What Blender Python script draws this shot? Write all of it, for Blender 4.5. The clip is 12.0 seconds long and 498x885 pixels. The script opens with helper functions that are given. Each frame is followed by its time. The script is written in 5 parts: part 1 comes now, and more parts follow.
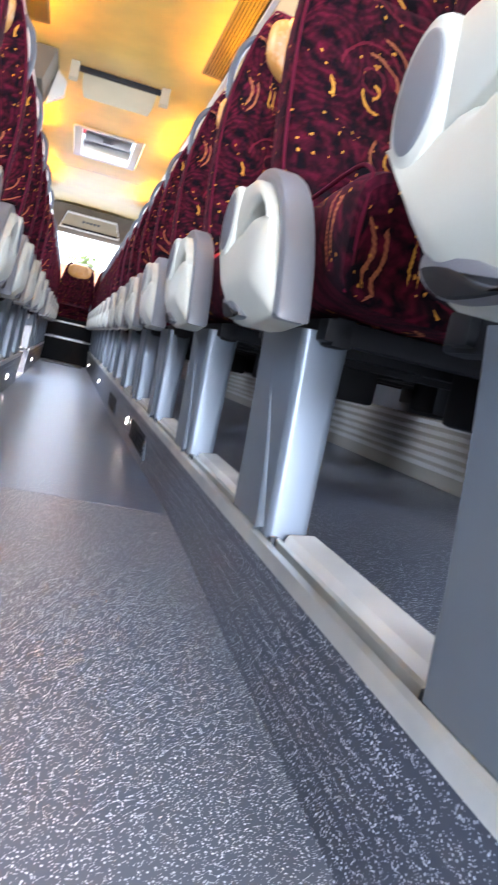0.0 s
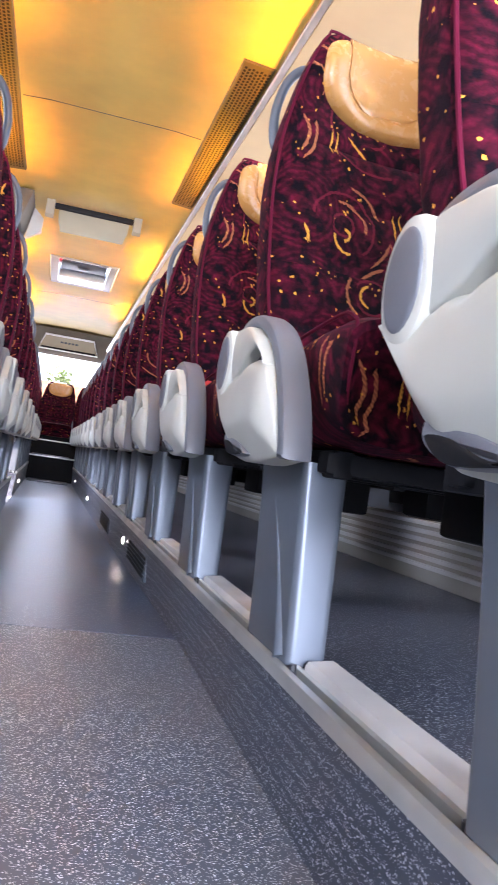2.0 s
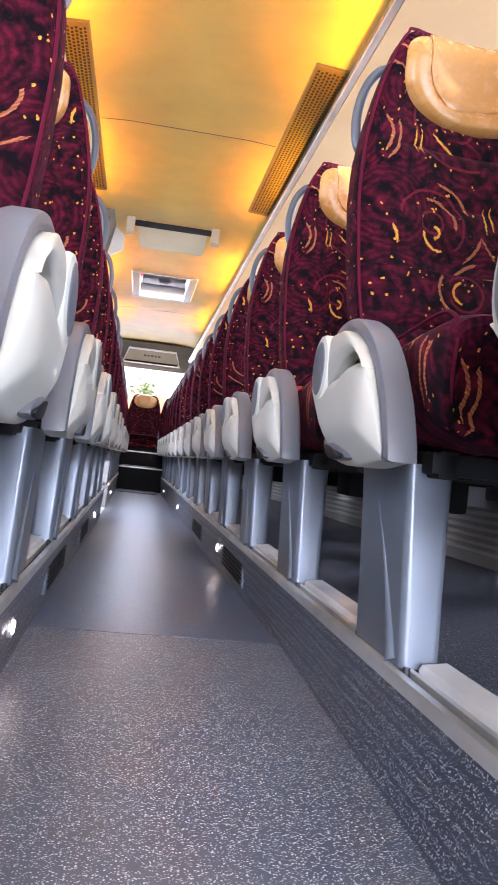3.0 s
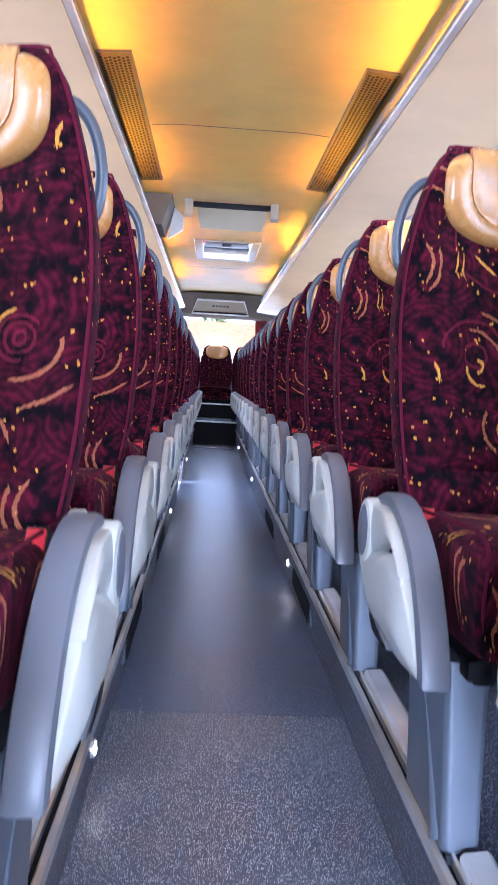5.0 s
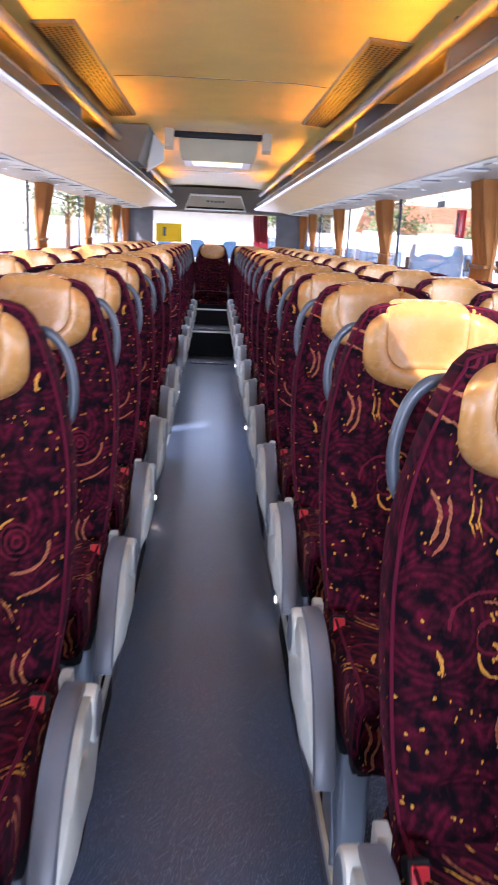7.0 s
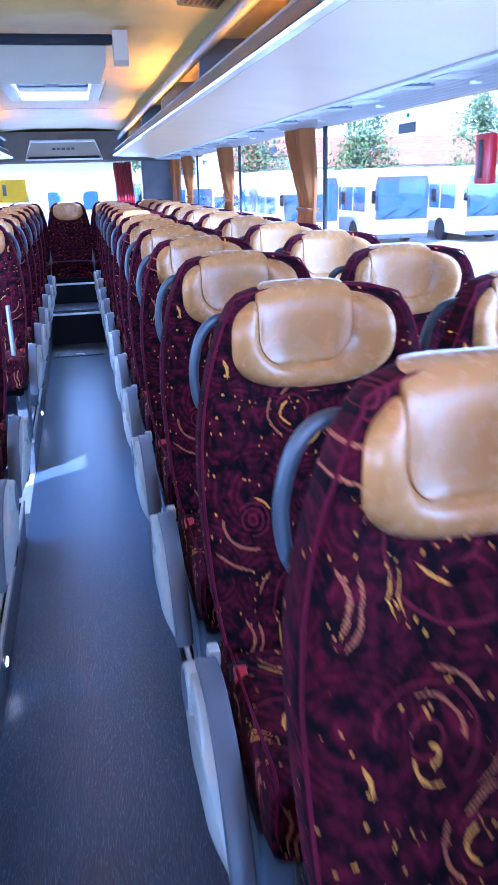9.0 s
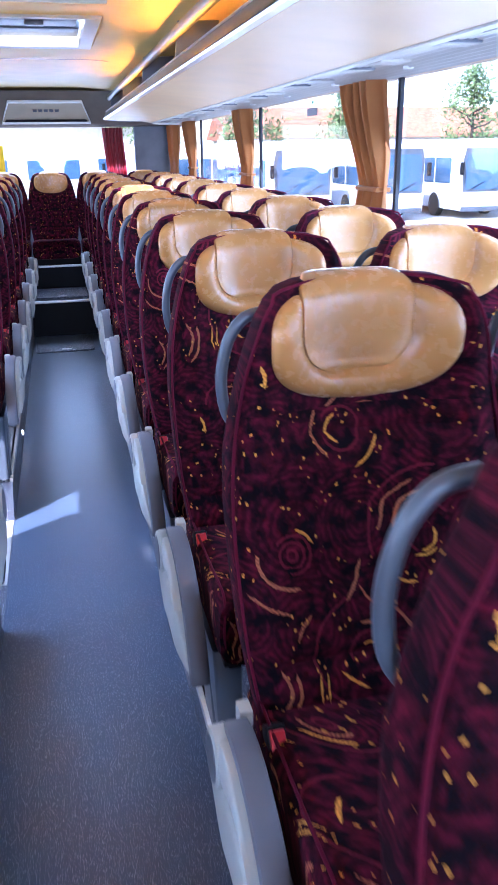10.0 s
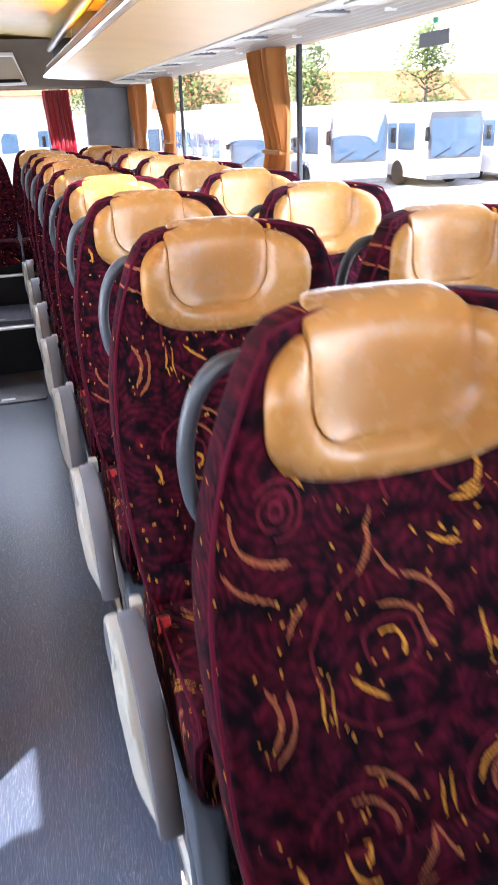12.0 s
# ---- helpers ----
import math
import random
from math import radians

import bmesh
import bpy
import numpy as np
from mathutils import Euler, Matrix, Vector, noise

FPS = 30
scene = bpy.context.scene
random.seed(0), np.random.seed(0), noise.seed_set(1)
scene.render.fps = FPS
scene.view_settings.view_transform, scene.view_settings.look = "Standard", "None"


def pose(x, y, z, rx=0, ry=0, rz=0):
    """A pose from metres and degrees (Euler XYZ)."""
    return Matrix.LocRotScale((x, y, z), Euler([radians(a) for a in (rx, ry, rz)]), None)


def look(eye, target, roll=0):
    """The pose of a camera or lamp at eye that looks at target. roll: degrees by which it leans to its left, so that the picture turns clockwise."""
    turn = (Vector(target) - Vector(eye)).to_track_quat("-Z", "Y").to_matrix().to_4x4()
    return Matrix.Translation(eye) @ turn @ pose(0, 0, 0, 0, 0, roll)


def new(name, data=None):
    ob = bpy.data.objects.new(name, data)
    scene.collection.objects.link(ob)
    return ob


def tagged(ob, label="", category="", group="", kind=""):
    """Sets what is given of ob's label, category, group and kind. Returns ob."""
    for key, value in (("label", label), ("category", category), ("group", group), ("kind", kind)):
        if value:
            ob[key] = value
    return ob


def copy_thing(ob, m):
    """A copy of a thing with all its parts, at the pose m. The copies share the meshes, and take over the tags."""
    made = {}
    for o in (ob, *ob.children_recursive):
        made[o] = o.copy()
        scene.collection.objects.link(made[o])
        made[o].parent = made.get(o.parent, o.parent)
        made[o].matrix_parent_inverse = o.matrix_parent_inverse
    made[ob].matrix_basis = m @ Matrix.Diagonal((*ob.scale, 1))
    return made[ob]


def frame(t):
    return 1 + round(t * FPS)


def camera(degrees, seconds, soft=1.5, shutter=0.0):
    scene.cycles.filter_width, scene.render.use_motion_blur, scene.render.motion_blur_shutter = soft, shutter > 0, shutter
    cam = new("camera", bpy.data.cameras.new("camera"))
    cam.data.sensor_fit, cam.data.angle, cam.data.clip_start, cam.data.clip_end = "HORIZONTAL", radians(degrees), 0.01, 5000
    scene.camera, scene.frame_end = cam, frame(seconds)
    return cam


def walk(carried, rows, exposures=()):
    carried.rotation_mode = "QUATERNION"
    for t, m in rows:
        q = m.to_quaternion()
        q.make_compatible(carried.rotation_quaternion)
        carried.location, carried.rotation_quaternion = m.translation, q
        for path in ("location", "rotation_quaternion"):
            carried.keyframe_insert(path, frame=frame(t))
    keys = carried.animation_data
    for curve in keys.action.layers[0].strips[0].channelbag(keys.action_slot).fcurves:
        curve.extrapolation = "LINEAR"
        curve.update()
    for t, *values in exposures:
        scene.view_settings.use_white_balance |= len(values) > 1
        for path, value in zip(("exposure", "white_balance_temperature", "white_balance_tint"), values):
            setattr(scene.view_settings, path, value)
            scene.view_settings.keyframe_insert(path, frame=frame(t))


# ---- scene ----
cam = camera(35.6, 12.0, shutter=0.4)
PATH = [
    (0, (-0.012, -0.872, 0.418), (0.485, 1.056, 0.239), 12.8),
    (0.5, (-0.002, -0.896, 0.434), (0.635, 0.999, 0.37), 10.2),
    (1, (-0.028, -0.913, 0.456), (0.632, 0.974, 0.479), 9.2),
    (1.5, (-0.046, -0.916, 0.46), (0.558, 0.989, 0.526), 8.8),
    (2, (-0.066, -0.917, 0.46), (0.428, 1.02, 0.539), 8.4),
    (2.5, (-0.091, -0.921, 0.459), (0.294, 1.04, 0.531), 7.5),
    (3, (-0.095, -0.921, 0.459), (0.192, 1.058, 0.522), 6.1),
    (3.2, (-0.095, -0.921, 0.46), (0.156, 1.062, 0.518), 5.5),
    (4.8, (-0.077, -0.958, 0.788), (0.036, 1.035, 0.669), 2.9),
    (5, (-0.084, -0.973, 0.876), (0.022, 1.017, 0.714), 3.2),
    (5.5, (-0.008, -1.002, 1.144), (0.068, 0.98, 0.884), 4.7),
    (6, (0.024, -1.04, 1.278), (0.08, 0.931, 0.944), 5.9),
    (6.5, (-0.032, -0.746, 1.355), (-0.014, 1.213, 0.955), 5.0),
    (7, (-0.009, -0.529, 1.471), (0.099, 1.401, 0.957), 2.7),
    (7.5, (0.067, -0.203, 1.514), (0.315, 1.709, 0.982), 0.5),
    (7.7, (0.074, -0.037, 1.531), (0.349, 1.866, 0.979), -0.4),
    (9.3, (0.068, 1.477, 1.538), (0.471, 3.323, 0.882), -1.1),
    (9.5, (0.037, 1.691, 1.54), (0.452, 3.531, 0.875), -0.8),
    (10, (0.034, 2.121, 1.53), (0.455, 3.944, 0.822), -0.8),
    (10.2, (0.059, 2.284, 1.528), (0.484, 4.101, 0.806), -0.9),
    (10.5, (0.08, 2.534, 1.538), (0.515, 4.341, 0.8), -0.9),
    (10.8, (0.078, 2.825, 1.484), (0.534, 4.616, 0.72), -0.7),
    (11, (0.057, 3.015, 1.515), (0.523, 4.8, 0.743), -1.2),
    (11.5, (0.076, 3.461, 1.501), (0.577, 5.234, 0.723), -1.5),
    (12, (0.115, 3.945, 1.519), (0.637, 5.713, 0.744), -1.9),
]
EXPOSURES = [
    (0.0, 3.05, 6700, 22),
    (1.0, 2.9, 6600, 26),
    (3.0, 2.7, 6900, 31),
    (5.0, 2.45, 5600, 31),
    (6.0, 2.35, 5300, 31),
    (7.0, 2.1, 6100, 32),
    (7.5, 2.05, 6200, 32),
    (9.0, 2.4, 4250, 28),
    (9.6, 2.4, 4250, 28),
    (10.5, 2.65, 6150, 30),
    (11.5, 2.75, 6200, 28),
    (12.0, 2.7, 6800, 26),
]
walk(cam, [(t, look(eye, target, roll)) for t, eye, target, roll in PATH], EXPOSURES)

# ---- light ----
SUN_DIR = Vector((0.74, 0.695, -1.0)).normalized()  # the way the sunlight goes
world = bpy.data.worlds.new("sky")
scene.world = world
world.use_nodes = True
wn = world.node_tree
sky = wn.nodes.new("ShaderNodeTexSky")
sky.sky_type, sky.sun_disc = "NISHITA", False
sky.sun_elevation = math.asin(-SUN_DIR.z)
sky.sun_rotation = math.atan2(-SUN_DIR.x, -SUN_DIR.y)
wn.nodes["Background"].inputs[1].default_value = 0.15
wn.links.new(sky.outputs[0], wn.nodes["Background"].inputs[0])
sun = new("sun", bpy.data.lights.new("sun", "SUN"))
sun.data.energy, sun.data.angle, sun.data.color = 3.0, radians(0.53), (1.0, 0.95, 0.86)
sun.matrix_world = look((0, 0, 20), Vector((0, 0, 20)) + SUN_DIR)


def sky_lamp(name, place, target, wide, high, watts):
    """Area lamp standing in for sky at a window; the stairwell one is plain fill."""
    lamp = new(name, bpy.data.lights.new(name, "AREA"))
    lamp.data.shape, lamp.data.size, lamp.data.size_y = "RECTANGLE", wide, high
    lamp.data.energy, lamp.data.color = watts, (0.66, 0.84, 1.0)
    lamp.matrix_world = look(place, target)
    return lamp


for y in (-0.3, 1.8, 3.92, 6.03, 8.14):
    for s in (-1, 1):
        sky_lamp("skylight", (s * 1.31, y, 1.28), (0.0, y, 0.70), 1.95, 0.60, 6.3)
sky_lamp("skylight", (0.0, 6.55, 2.20), (0.0, 6.55, 0.0), 0.95, 0.50, 3.5).rotation_euler = (0, 0, radians(90))
# no opening here: lamp added to brighten the floor by the stairs
sky_lamp("skylight", (-1.19, 4.89, 0.80), (0.0, 5.2, 0.0), 0.72, 1.1, 5.0)
sky_lamp("skylight", (0.0, 10.66, 1.36), (0.0, 9.0, 0.2), 1.7, 0.62, 9.0)
sky_lamp("skylight", (0.0, -4.66, 1.25), (0.0, 0.0, 0.3), 2.4, 0.85, 115.0)


# ---- materials ----
class Nodes:
    """Short names for building a node tree."""

    def __init__(self, name):
        self.mat = bpy.data.materials.new(name)
        self.mat.use_nodes = True
        self.tree = self.mat.node_tree
        self.bsdf = self.tree.nodes["Principled BSDF"]

    def node(self, kind, **props):
        n = self.tree.nodes.new("ShaderNode" + kind)
        for key, value in props.items():
            setattr(n, key, value)
        return n

    def link(self, a, b):
        self.tree.links.new(a, b)

    def put(self, socket, value):
        if hasattr(value, "links"):
            self.link(value, socket)
        else:
            socket.default_value = value

    def math(self, op, a, b=0.0, c=0.0):
        n = self.node("Math", operation=op)
        for k, v in enumerate((a, b, c)):
            self.put(n.inputs[k], v)
        return n.outputs[0]

    def mix(self, fac, a, b):
        n = self.node("Mix", data_type="RGBA")
        self.put(n.inputs[0], fac)
        self.put(n.inputs[6], a)
        self.put(n.inputs[7], b)
        return n.outputs[2]

    def ramp(self, fac, lo, hi):
        n = self.node("MapRange")
        self.put(n.inputs[0], fac)
        n.inputs[1].default_value, n.inputs[2].default_value = lo, hi
        return n.outputs[0]

    def coords(self, shift=False):
        c = self.node("TexCoord").outputs["Object"]
        if shift:
            r = self.node("ObjectInfo").outputs["Random"]
            off = self.node("VectorMath", operation="SCALE")
            off.inputs[0].default_value = (3.7, 5.1, 4.3)
            self.link(r, off.inputs[3])
            add = self.node("VectorMath", operation="ADD")
            self.link(c, add.inputs[0])
            self.link(off.outputs[0], add.inputs[1])
            c = add.outputs[0]
        return c

    def noise(self, vec, scale, detail=3.0, rough=0.55):
        n = self.node("TexNoise")
        self.link(vec, n.inputs["Vector"])
        n.inputs["Scale"].default_value, n.inputs["Detail"].default_value, n.inputs["Roughness"].default_value = scale, detail, rough
        return n.outputs["Fac"]

    def bump(self, height, strength, distance):
        n = self.node("Bump")
        n.inputs["Strength"].default_value, n.inputs["Distance"].default_value = strength, distance
        self.link(height, n.inputs["Height"])
        self.link(n.outputs[0], self.bsdf.inputs["Normal"])

    def set(self, **values):
        for key, value in values.items():
            self.put(self.bsdf.inputs[key.replace("_", " ")], value)
        return self


def rgb(r, g, b):
    return (r, g, b, 1.0)


def plain(name, colour, rough, metal=0.0, grain=60.0, wear=0.12, bump=0.1, shift=True, coat=0.0):
    """A surface with broad and fine variation in colour and gloss."""
    m = Nodes(name)
    v = m.coords(shift)
    broad, fine = m.noise(v, 4.0), m.noise(v, grain, 4.0)
    dark = tuple(c * (1 - 2.2 * wear) for c in colour[:3]) + (1,)
    lite = tuple(min(1, c * (1 + 1.2 * wear)) for c in colour[:3]) + (1,)
    mixed = m.mix(m.ramp(broad, 0.3, 0.7), dark, lite)
    mixed = m.mix(m.math("MULTIPLY", m.ramp(fine, 0.35, 0.75), wear), mixed, colour)
    r = m.math("ADD", rough - 0.08, m.math("MULTIPLY", m.math("ADD", broad, fine), 0.08))
    m.set(Base_Color=mixed, Roughness=r, Metallic=metal, Coat_Weight=coat)
    m.bump(fine, bump, 0.002)
    return m.mat


# arcs of the woven pattern over one repeat of the cloth: centre, radius, facing and half spread in degrees
REPEAT = 0.714
ORANGE_ARCS = (
    (0.456, 0.965, 0.018, 45, 80), (0.458, 0.968, 0.059, 232, 24), (0.399, 0.726, 0.028, 225, 55), (0.392, 0.734, 0.01, 0, 95), (0.592, 0.78, 0.043, 138, 38),
    (0.567, 1.147, 0.023, 330, 60), (0.564, 1.145, 0.031, 290, 32), (0.543, 1.104, 0.031, 255, 30), (0.337, 1.145, 0.039, 50, 24), (0.496, 0.595, 0.027, 90, 52),
    (0.471, 0.918, 0.108, 180, 8), (0.484, 0.917, 0.108, 180, 7), (0.684, 0.959, 0.108, 180, 9), (0.605, 0.771, 0.108, 180, 9), (0.619, 0.778, 0.108, 180, 7),
    (0.284, 0.713, 0.032, 10, 30), (0.446, 1.335, 0.022, 180, 70), (0.446, 1.335, 0.062, 315, 26),
)
COPPER_ARCS = (
    (0.337, 1.145, 0.057, 228, 50), (0.337, 1.145, 0.095, 241, 20), (0.396, 0.99, 0.063, 146, 17), (0.458, 0.968, 0.081, 45, 31),
    (0.376, 1.118, 0.077, 335, 25), (0.505, 1.09, 0.053, 213, 16), (0.453, 0.966, 0.051, 45, 52), (0.263, 0.921, 0.049, 0, 42), (0.263, 0.921, 0.065, 345, 38),
    (0.388, 0.752, 0.047, 45, 55), (0.388, 0.752, 0.081, 50, 28), (0.592, 0.78, 0.027, 140, 75), (0.549, 0.745, 0.06, 210, 17), (0.406, 0.752, 0.08, 325, 20),
    (0.496, 0.595, 0.089, 140, 36), (0.496, 0.595, 0.06, 110, 46), (0.446, 1.335, 0.05, 190, 45), (0.58, 1.16, 0.085, 140, 34), (0.58, 1.16, 0.062, 135, 36),
)
FAINT_ARCS = (
    (0.337, 1.145, 0.009, 0, 165), (0.337, 1.145, 0.021, 90, 165), (0.337, 1.145, 0.032, 20, 120), (0.458, 0.968, 0.034, 60, 150), (0.458, 0.968, 0.098, 200, 90),
    (0.388, 0.752, 0.022, 0, 165), (0.388, 0.752, 0.064, 60, 110), (0.592, 0.78, 0.012, 0, 165), (0.592, 0.78, 0.06, 150, 100), (0.496, 0.595, 0.012, 0, 165),
    (0.496, 0.595, 0.043, 90, 120), (0.446, 1.335, 0.034, 0, 150), (0.58, 1.16, 0.042, 140, 100), (0.58, 1.16, 0.105, 140, 60),
)


def make_fabric(name, upright, rise=0.0):
    """Burgundy moquette with dark rings, copper arcs and orange dashes."""
    m = Nodes(name)
    raw = m.node("SeparateXYZ")
    m.link(m.node("TexCoord").outputs["Object"], raw.inputs[0])
    flat = m.node("CombineXYZ")
    across, height, depth = m.math("ABSOLUTE", raw.outputs["X"]), raw.outputs["Z"], raw.outputs["Y"]
    if upright:
        # the cloth turns round the aisle side
        front = m.math("MINIMUM", m.math("ADD", 0.462, m.math("MULTIPLY", m.math("SUBTRACT", height, 0.98), 0.27)), 0.455)
        side = m.math("MULTIPLY", m.math("MAXIMUM", m.math("SUBTRACT", depth, front), 0.0), m.ramp(across, 0.30, 0.27))
        across = m.math("SUBTRACT", across, side)
        across = m.math("ADD", m.math("WRAP", across, 0.735, 0.255), m.math("MULTIPLY", m.math("SUBTRACT", depth, 0.48), 0.2))
    else:  # the cloth runs over the front edge and the side of the cushion
        across = m.math("WRAP", m.math("ADD", across, m.math("MULTIPLY", depth, 0.7)), 0.735, 0.255)
        height = m.math("SUBTRACT", height, m.math("MULTIPLY", depth, 0.7))
    m.link(across, flat.inputs[0])
    m.link(m.math("WRAP", m.math("SUBTRACT", height, rise), 0.655 + REPEAT, 0.655), flat.inputs[2])
    v = flat.outputs[0]

    def warped(scale, amount, src):
        n = m.node("TexNoise")
        m.link(src, n.inputs["Vector"])
        n.inputs["Scale"].default_value = scale
        sub = m.node("VectorMath", operation="SUBTRACT")
        m.link(n.outputs["Color"], sub.inputs[0])
        sub.inputs[1].default_value = (0.5, 0.5, 0.5)
        mad = m.node("VectorMath", operation="MULTIPLY_ADD")
        m.link(sub.outputs[0], mad.inputs[0])
        mad.inputs[1].default_value = (amount, 0.0, amount)
        m.link(src, mad.inputs[2])
        return mad.outputs[0]

    w = warped(22.0, 0.008, v)
    rough = warped(190.0, 0.0055, w)
    fine, mid = m.noise(v, 420.0, 2.0), m.noise(v, 60.0, 2.0)

    def arcs(rows, wide):
        total = 0.0
        for cx, cz, r, facing, half in rows:
            ux, uz, spread = math.cos(radians(facing)), math.sin(radians(facing)), math.cos(radians(half))
            rel = m.node("VectorMath", operation="SUBTRACT")
            m.link(rough, rel.inputs[0])
            rel.inputs[1].default_value = (cx, 0.0, cz)
            size = m.node("VectorMath", operation="LENGTH")
            m.link(rel.outputs[0], size.inputs[0])
            dot = m.node("VectorMath", operation="DOT_PRODUCT")
            m.link(rel.outputs[0], dot.inputs[0])
            dot.inputs[1].default_value = (ux, 0.0, uz)
            on = m.math("COMPARE", size.outputs["Value"], r, wide)
            total = m.math("ADD", total, m.math("MULTIPLY", on, m.math("GREATER_THAN", dot.outputs["Value"], r * spread)))
        return total

    # faint rings round scattered centres
    cell = m.node("TexVoronoi", feature="F1")
    m.link(w, cell.inputs["Vector"])
    cell.inputs["Scale"].default_value, cell.inputs["Randomness"].default_value = 7.0, 0.75
    ragged = m.math("ADD", cell.outputs["Distance"], m.math("MULTIPLY", m.math("SUBTRACT", mid, 0.5), 0.07))
    orange, copper = arcs(ORANGE_ARCS, 0.0025), arcs(COPPER_ARCS, 0.0028)
    faint = m.math("MULTIPLY", m.math("MINIMUM", arcs(FAINT_ARCS, 0.0026), 1.0), 0.42)
    # dots in loose clusters and short dashes
    marks = 0.0
    for scale, squash, turn, keep, spot, field in ((84.0, 0.8, 0.3, 0.52, 0.20, 14.0), (58.0, 0.55, -0.3, 0.84, 0.14, 11.0)):
        dots = m.node("TexVoronoi", feature="F1")
        stretch = m.node("Mapping")
        m.link(rough, stretch.inputs[0])
        stretch.inputs["Scale"].default_value = (1.0, 1.0, squash)
        stretch.inputs["Rotation"].default_value = (0.0, turn, 0.0)
        m.link(stretch.outputs[0], dots.inputs["Vector"])
        dots.inputs["Scale"].default_value = scale
        dtone = m.node("SeparateColor")
        m.link(dots.outputs["Color"], dtone.inputs[0])
        near = m.math("MULTIPLY", m.math("LESS_THAN", dots.outputs["Distance"], spot), m.math("GREATER_THAN", dtone.outputs[0], keep))
        marks = m.math("ADD", marks, m.math("MULTIPLY", near, m.math("GREATER_THAN", m.noise(v, field, 1.0), 0.49)))
    rings = m.math("SINE", m.math("MULTIPLY", ragged, 86.0))
    patch = m.ramp(m.noise(v, 34.0, 3.0), 0.40, 0.72)
    shade = m.math("MULTIPLY", m.math("ADD", 0.42, m.math("MULTIPLY", m.ramp(rings, -0.6, 0.9), 0.58)), patch)
    base = m.mix(shade, rgb(0.0026, 0.0010, 0.0032), rgb(0.155, 0.0062, 0.026))
    base = m.mix(faint, base, rgb(0.27, 0.022, 0.045))
    hatch = m.node("TexWave", bands_direction="DIAGONAL")
    m.link(v, hatch.inputs["Vector"])
    hatch.inputs["Scale"].default_value, hatch.inputs["Distortion"].default_value = 90.0, 3.0
    base = m.mix(m.math("MULTIPLY", m.math("MINIMUM", copper, 1.0), m.math("ADD", 0.45, m.math("MULTIPLY", hatch.outputs["Fac"], 0.5))), base, rgb(0.52, 0.17, 0.075))
    base = m.mix(m.math("MULTIPLY", m.math("MINIMUM", m.math("ADD", orange, marks), 1.0), m.math("ADD", 0.62, m.math("MULTIPLY", hatch.outputs["Fac"], 0.38))), base, rgb(0.90, 0.40, 0.06))
    base = m.mix(m.math("MULTIPLY", m.ramp(fine, 0.3, 0.8), 0.35), base, rgb(0.010, 0.003, 0.007))
    m.set(Base_Color=base, Roughness=0.9, Sheen_Weight=0.05, Sheen_Roughness=0.35, Sheen_Tint=rgb(0.8, 0.12, 0.25))
    m.bsdf.inputs["Specular IOR Level"].default_value = 0.12
    m.bump(m.math("ADD", fine, m.math("MULTIPLY", mid, 0.6)), 0.35, 0.0015)
    return m.mat


def make_floor(name, base_lo, base_hi, fleck, amount, rough):
    """Speckled vinyl."""
    m = Nodes(name)
    v = m.coords()
    layers = []
    for scale, cut in ((270.0, amount + 0.03), (470.0, amount - 0.01)):
        n = m.node("TexVoronoi", feature="F1")
        m.link(v, n.inputs["Vector"])
        n.inputs["Scale"].default_value = scale
        tone = m.node("SeparateColor")
        m.link(n.outputs["Color"], tone.inputs[0])
        layers.append(m.math("MULTIPLY", m.math("GREATER_THAN", tone.outputs[0], cut), m.math("LESS_THAN", n.outputs["Distance"], 0.32)))
    flecks = m.math("MINIMUM", m.math("ADD", layers[0], layers[1]), 1.0)
    broad, scuff = m.noise(v, 1.7), m.noise(v, 24.0, 5.0)
    base = m.mix(m.ramp(broad, 0.3, 0.7), base_lo, base_hi)
    base = m.mix(m.math("MULTIPLY", flecks, 0.85), base, fleck)
    r = m.math("ADD", rough - 0.02, m.math("MULTIPLY", m.math("ADD", scuff, broad), 0.02))
    m.set(Base_Color=base, Roughness=r)
    m.bump(m.noise(v, 330.0, 2.0), 0.04, 0.0005)
    return m.mat


def make_leather():
    m = Nodes("tan_leather")
    v = m.coords(True)
    grain = m.node("TexVoronoi", feature="DISTANCE_TO_EDGE")
    m.link(v, grain.inputs["Vector"])
    grain.inputs["Scale"].default_value = 420.0
    broad, crease = m.noise(v, 7.0), m.noise(v, 45.0, 4.0)
    base = m.mix(m.ramp(broad, 0.3, 0.7), rgb(0.46, 0.208, 0.056), rgb(0.54, 0.268, 0.083))
    base = m.mix(m.math("MULTIPLY", m.ramp(crease, 0.55, 0.8), 0.10), base, rgb(0.36, 0.20, 0.08))
    m.set(Base_Color=base, Roughness=m.math("ADD", 0.235, m.math("MULTIPLY", crease, 0.07)))
    m.bsdf.inputs["Specular IOR Level"].default_value = 0.55
    m.bsdf.inputs["Sheen Weight"].default_value = 0.08
    m.bump(m.math("ADD", grain.outputs[0], m.math("MULTIPLY", crease, 0.8)), 0.18, 0.0015)
    return m.mat


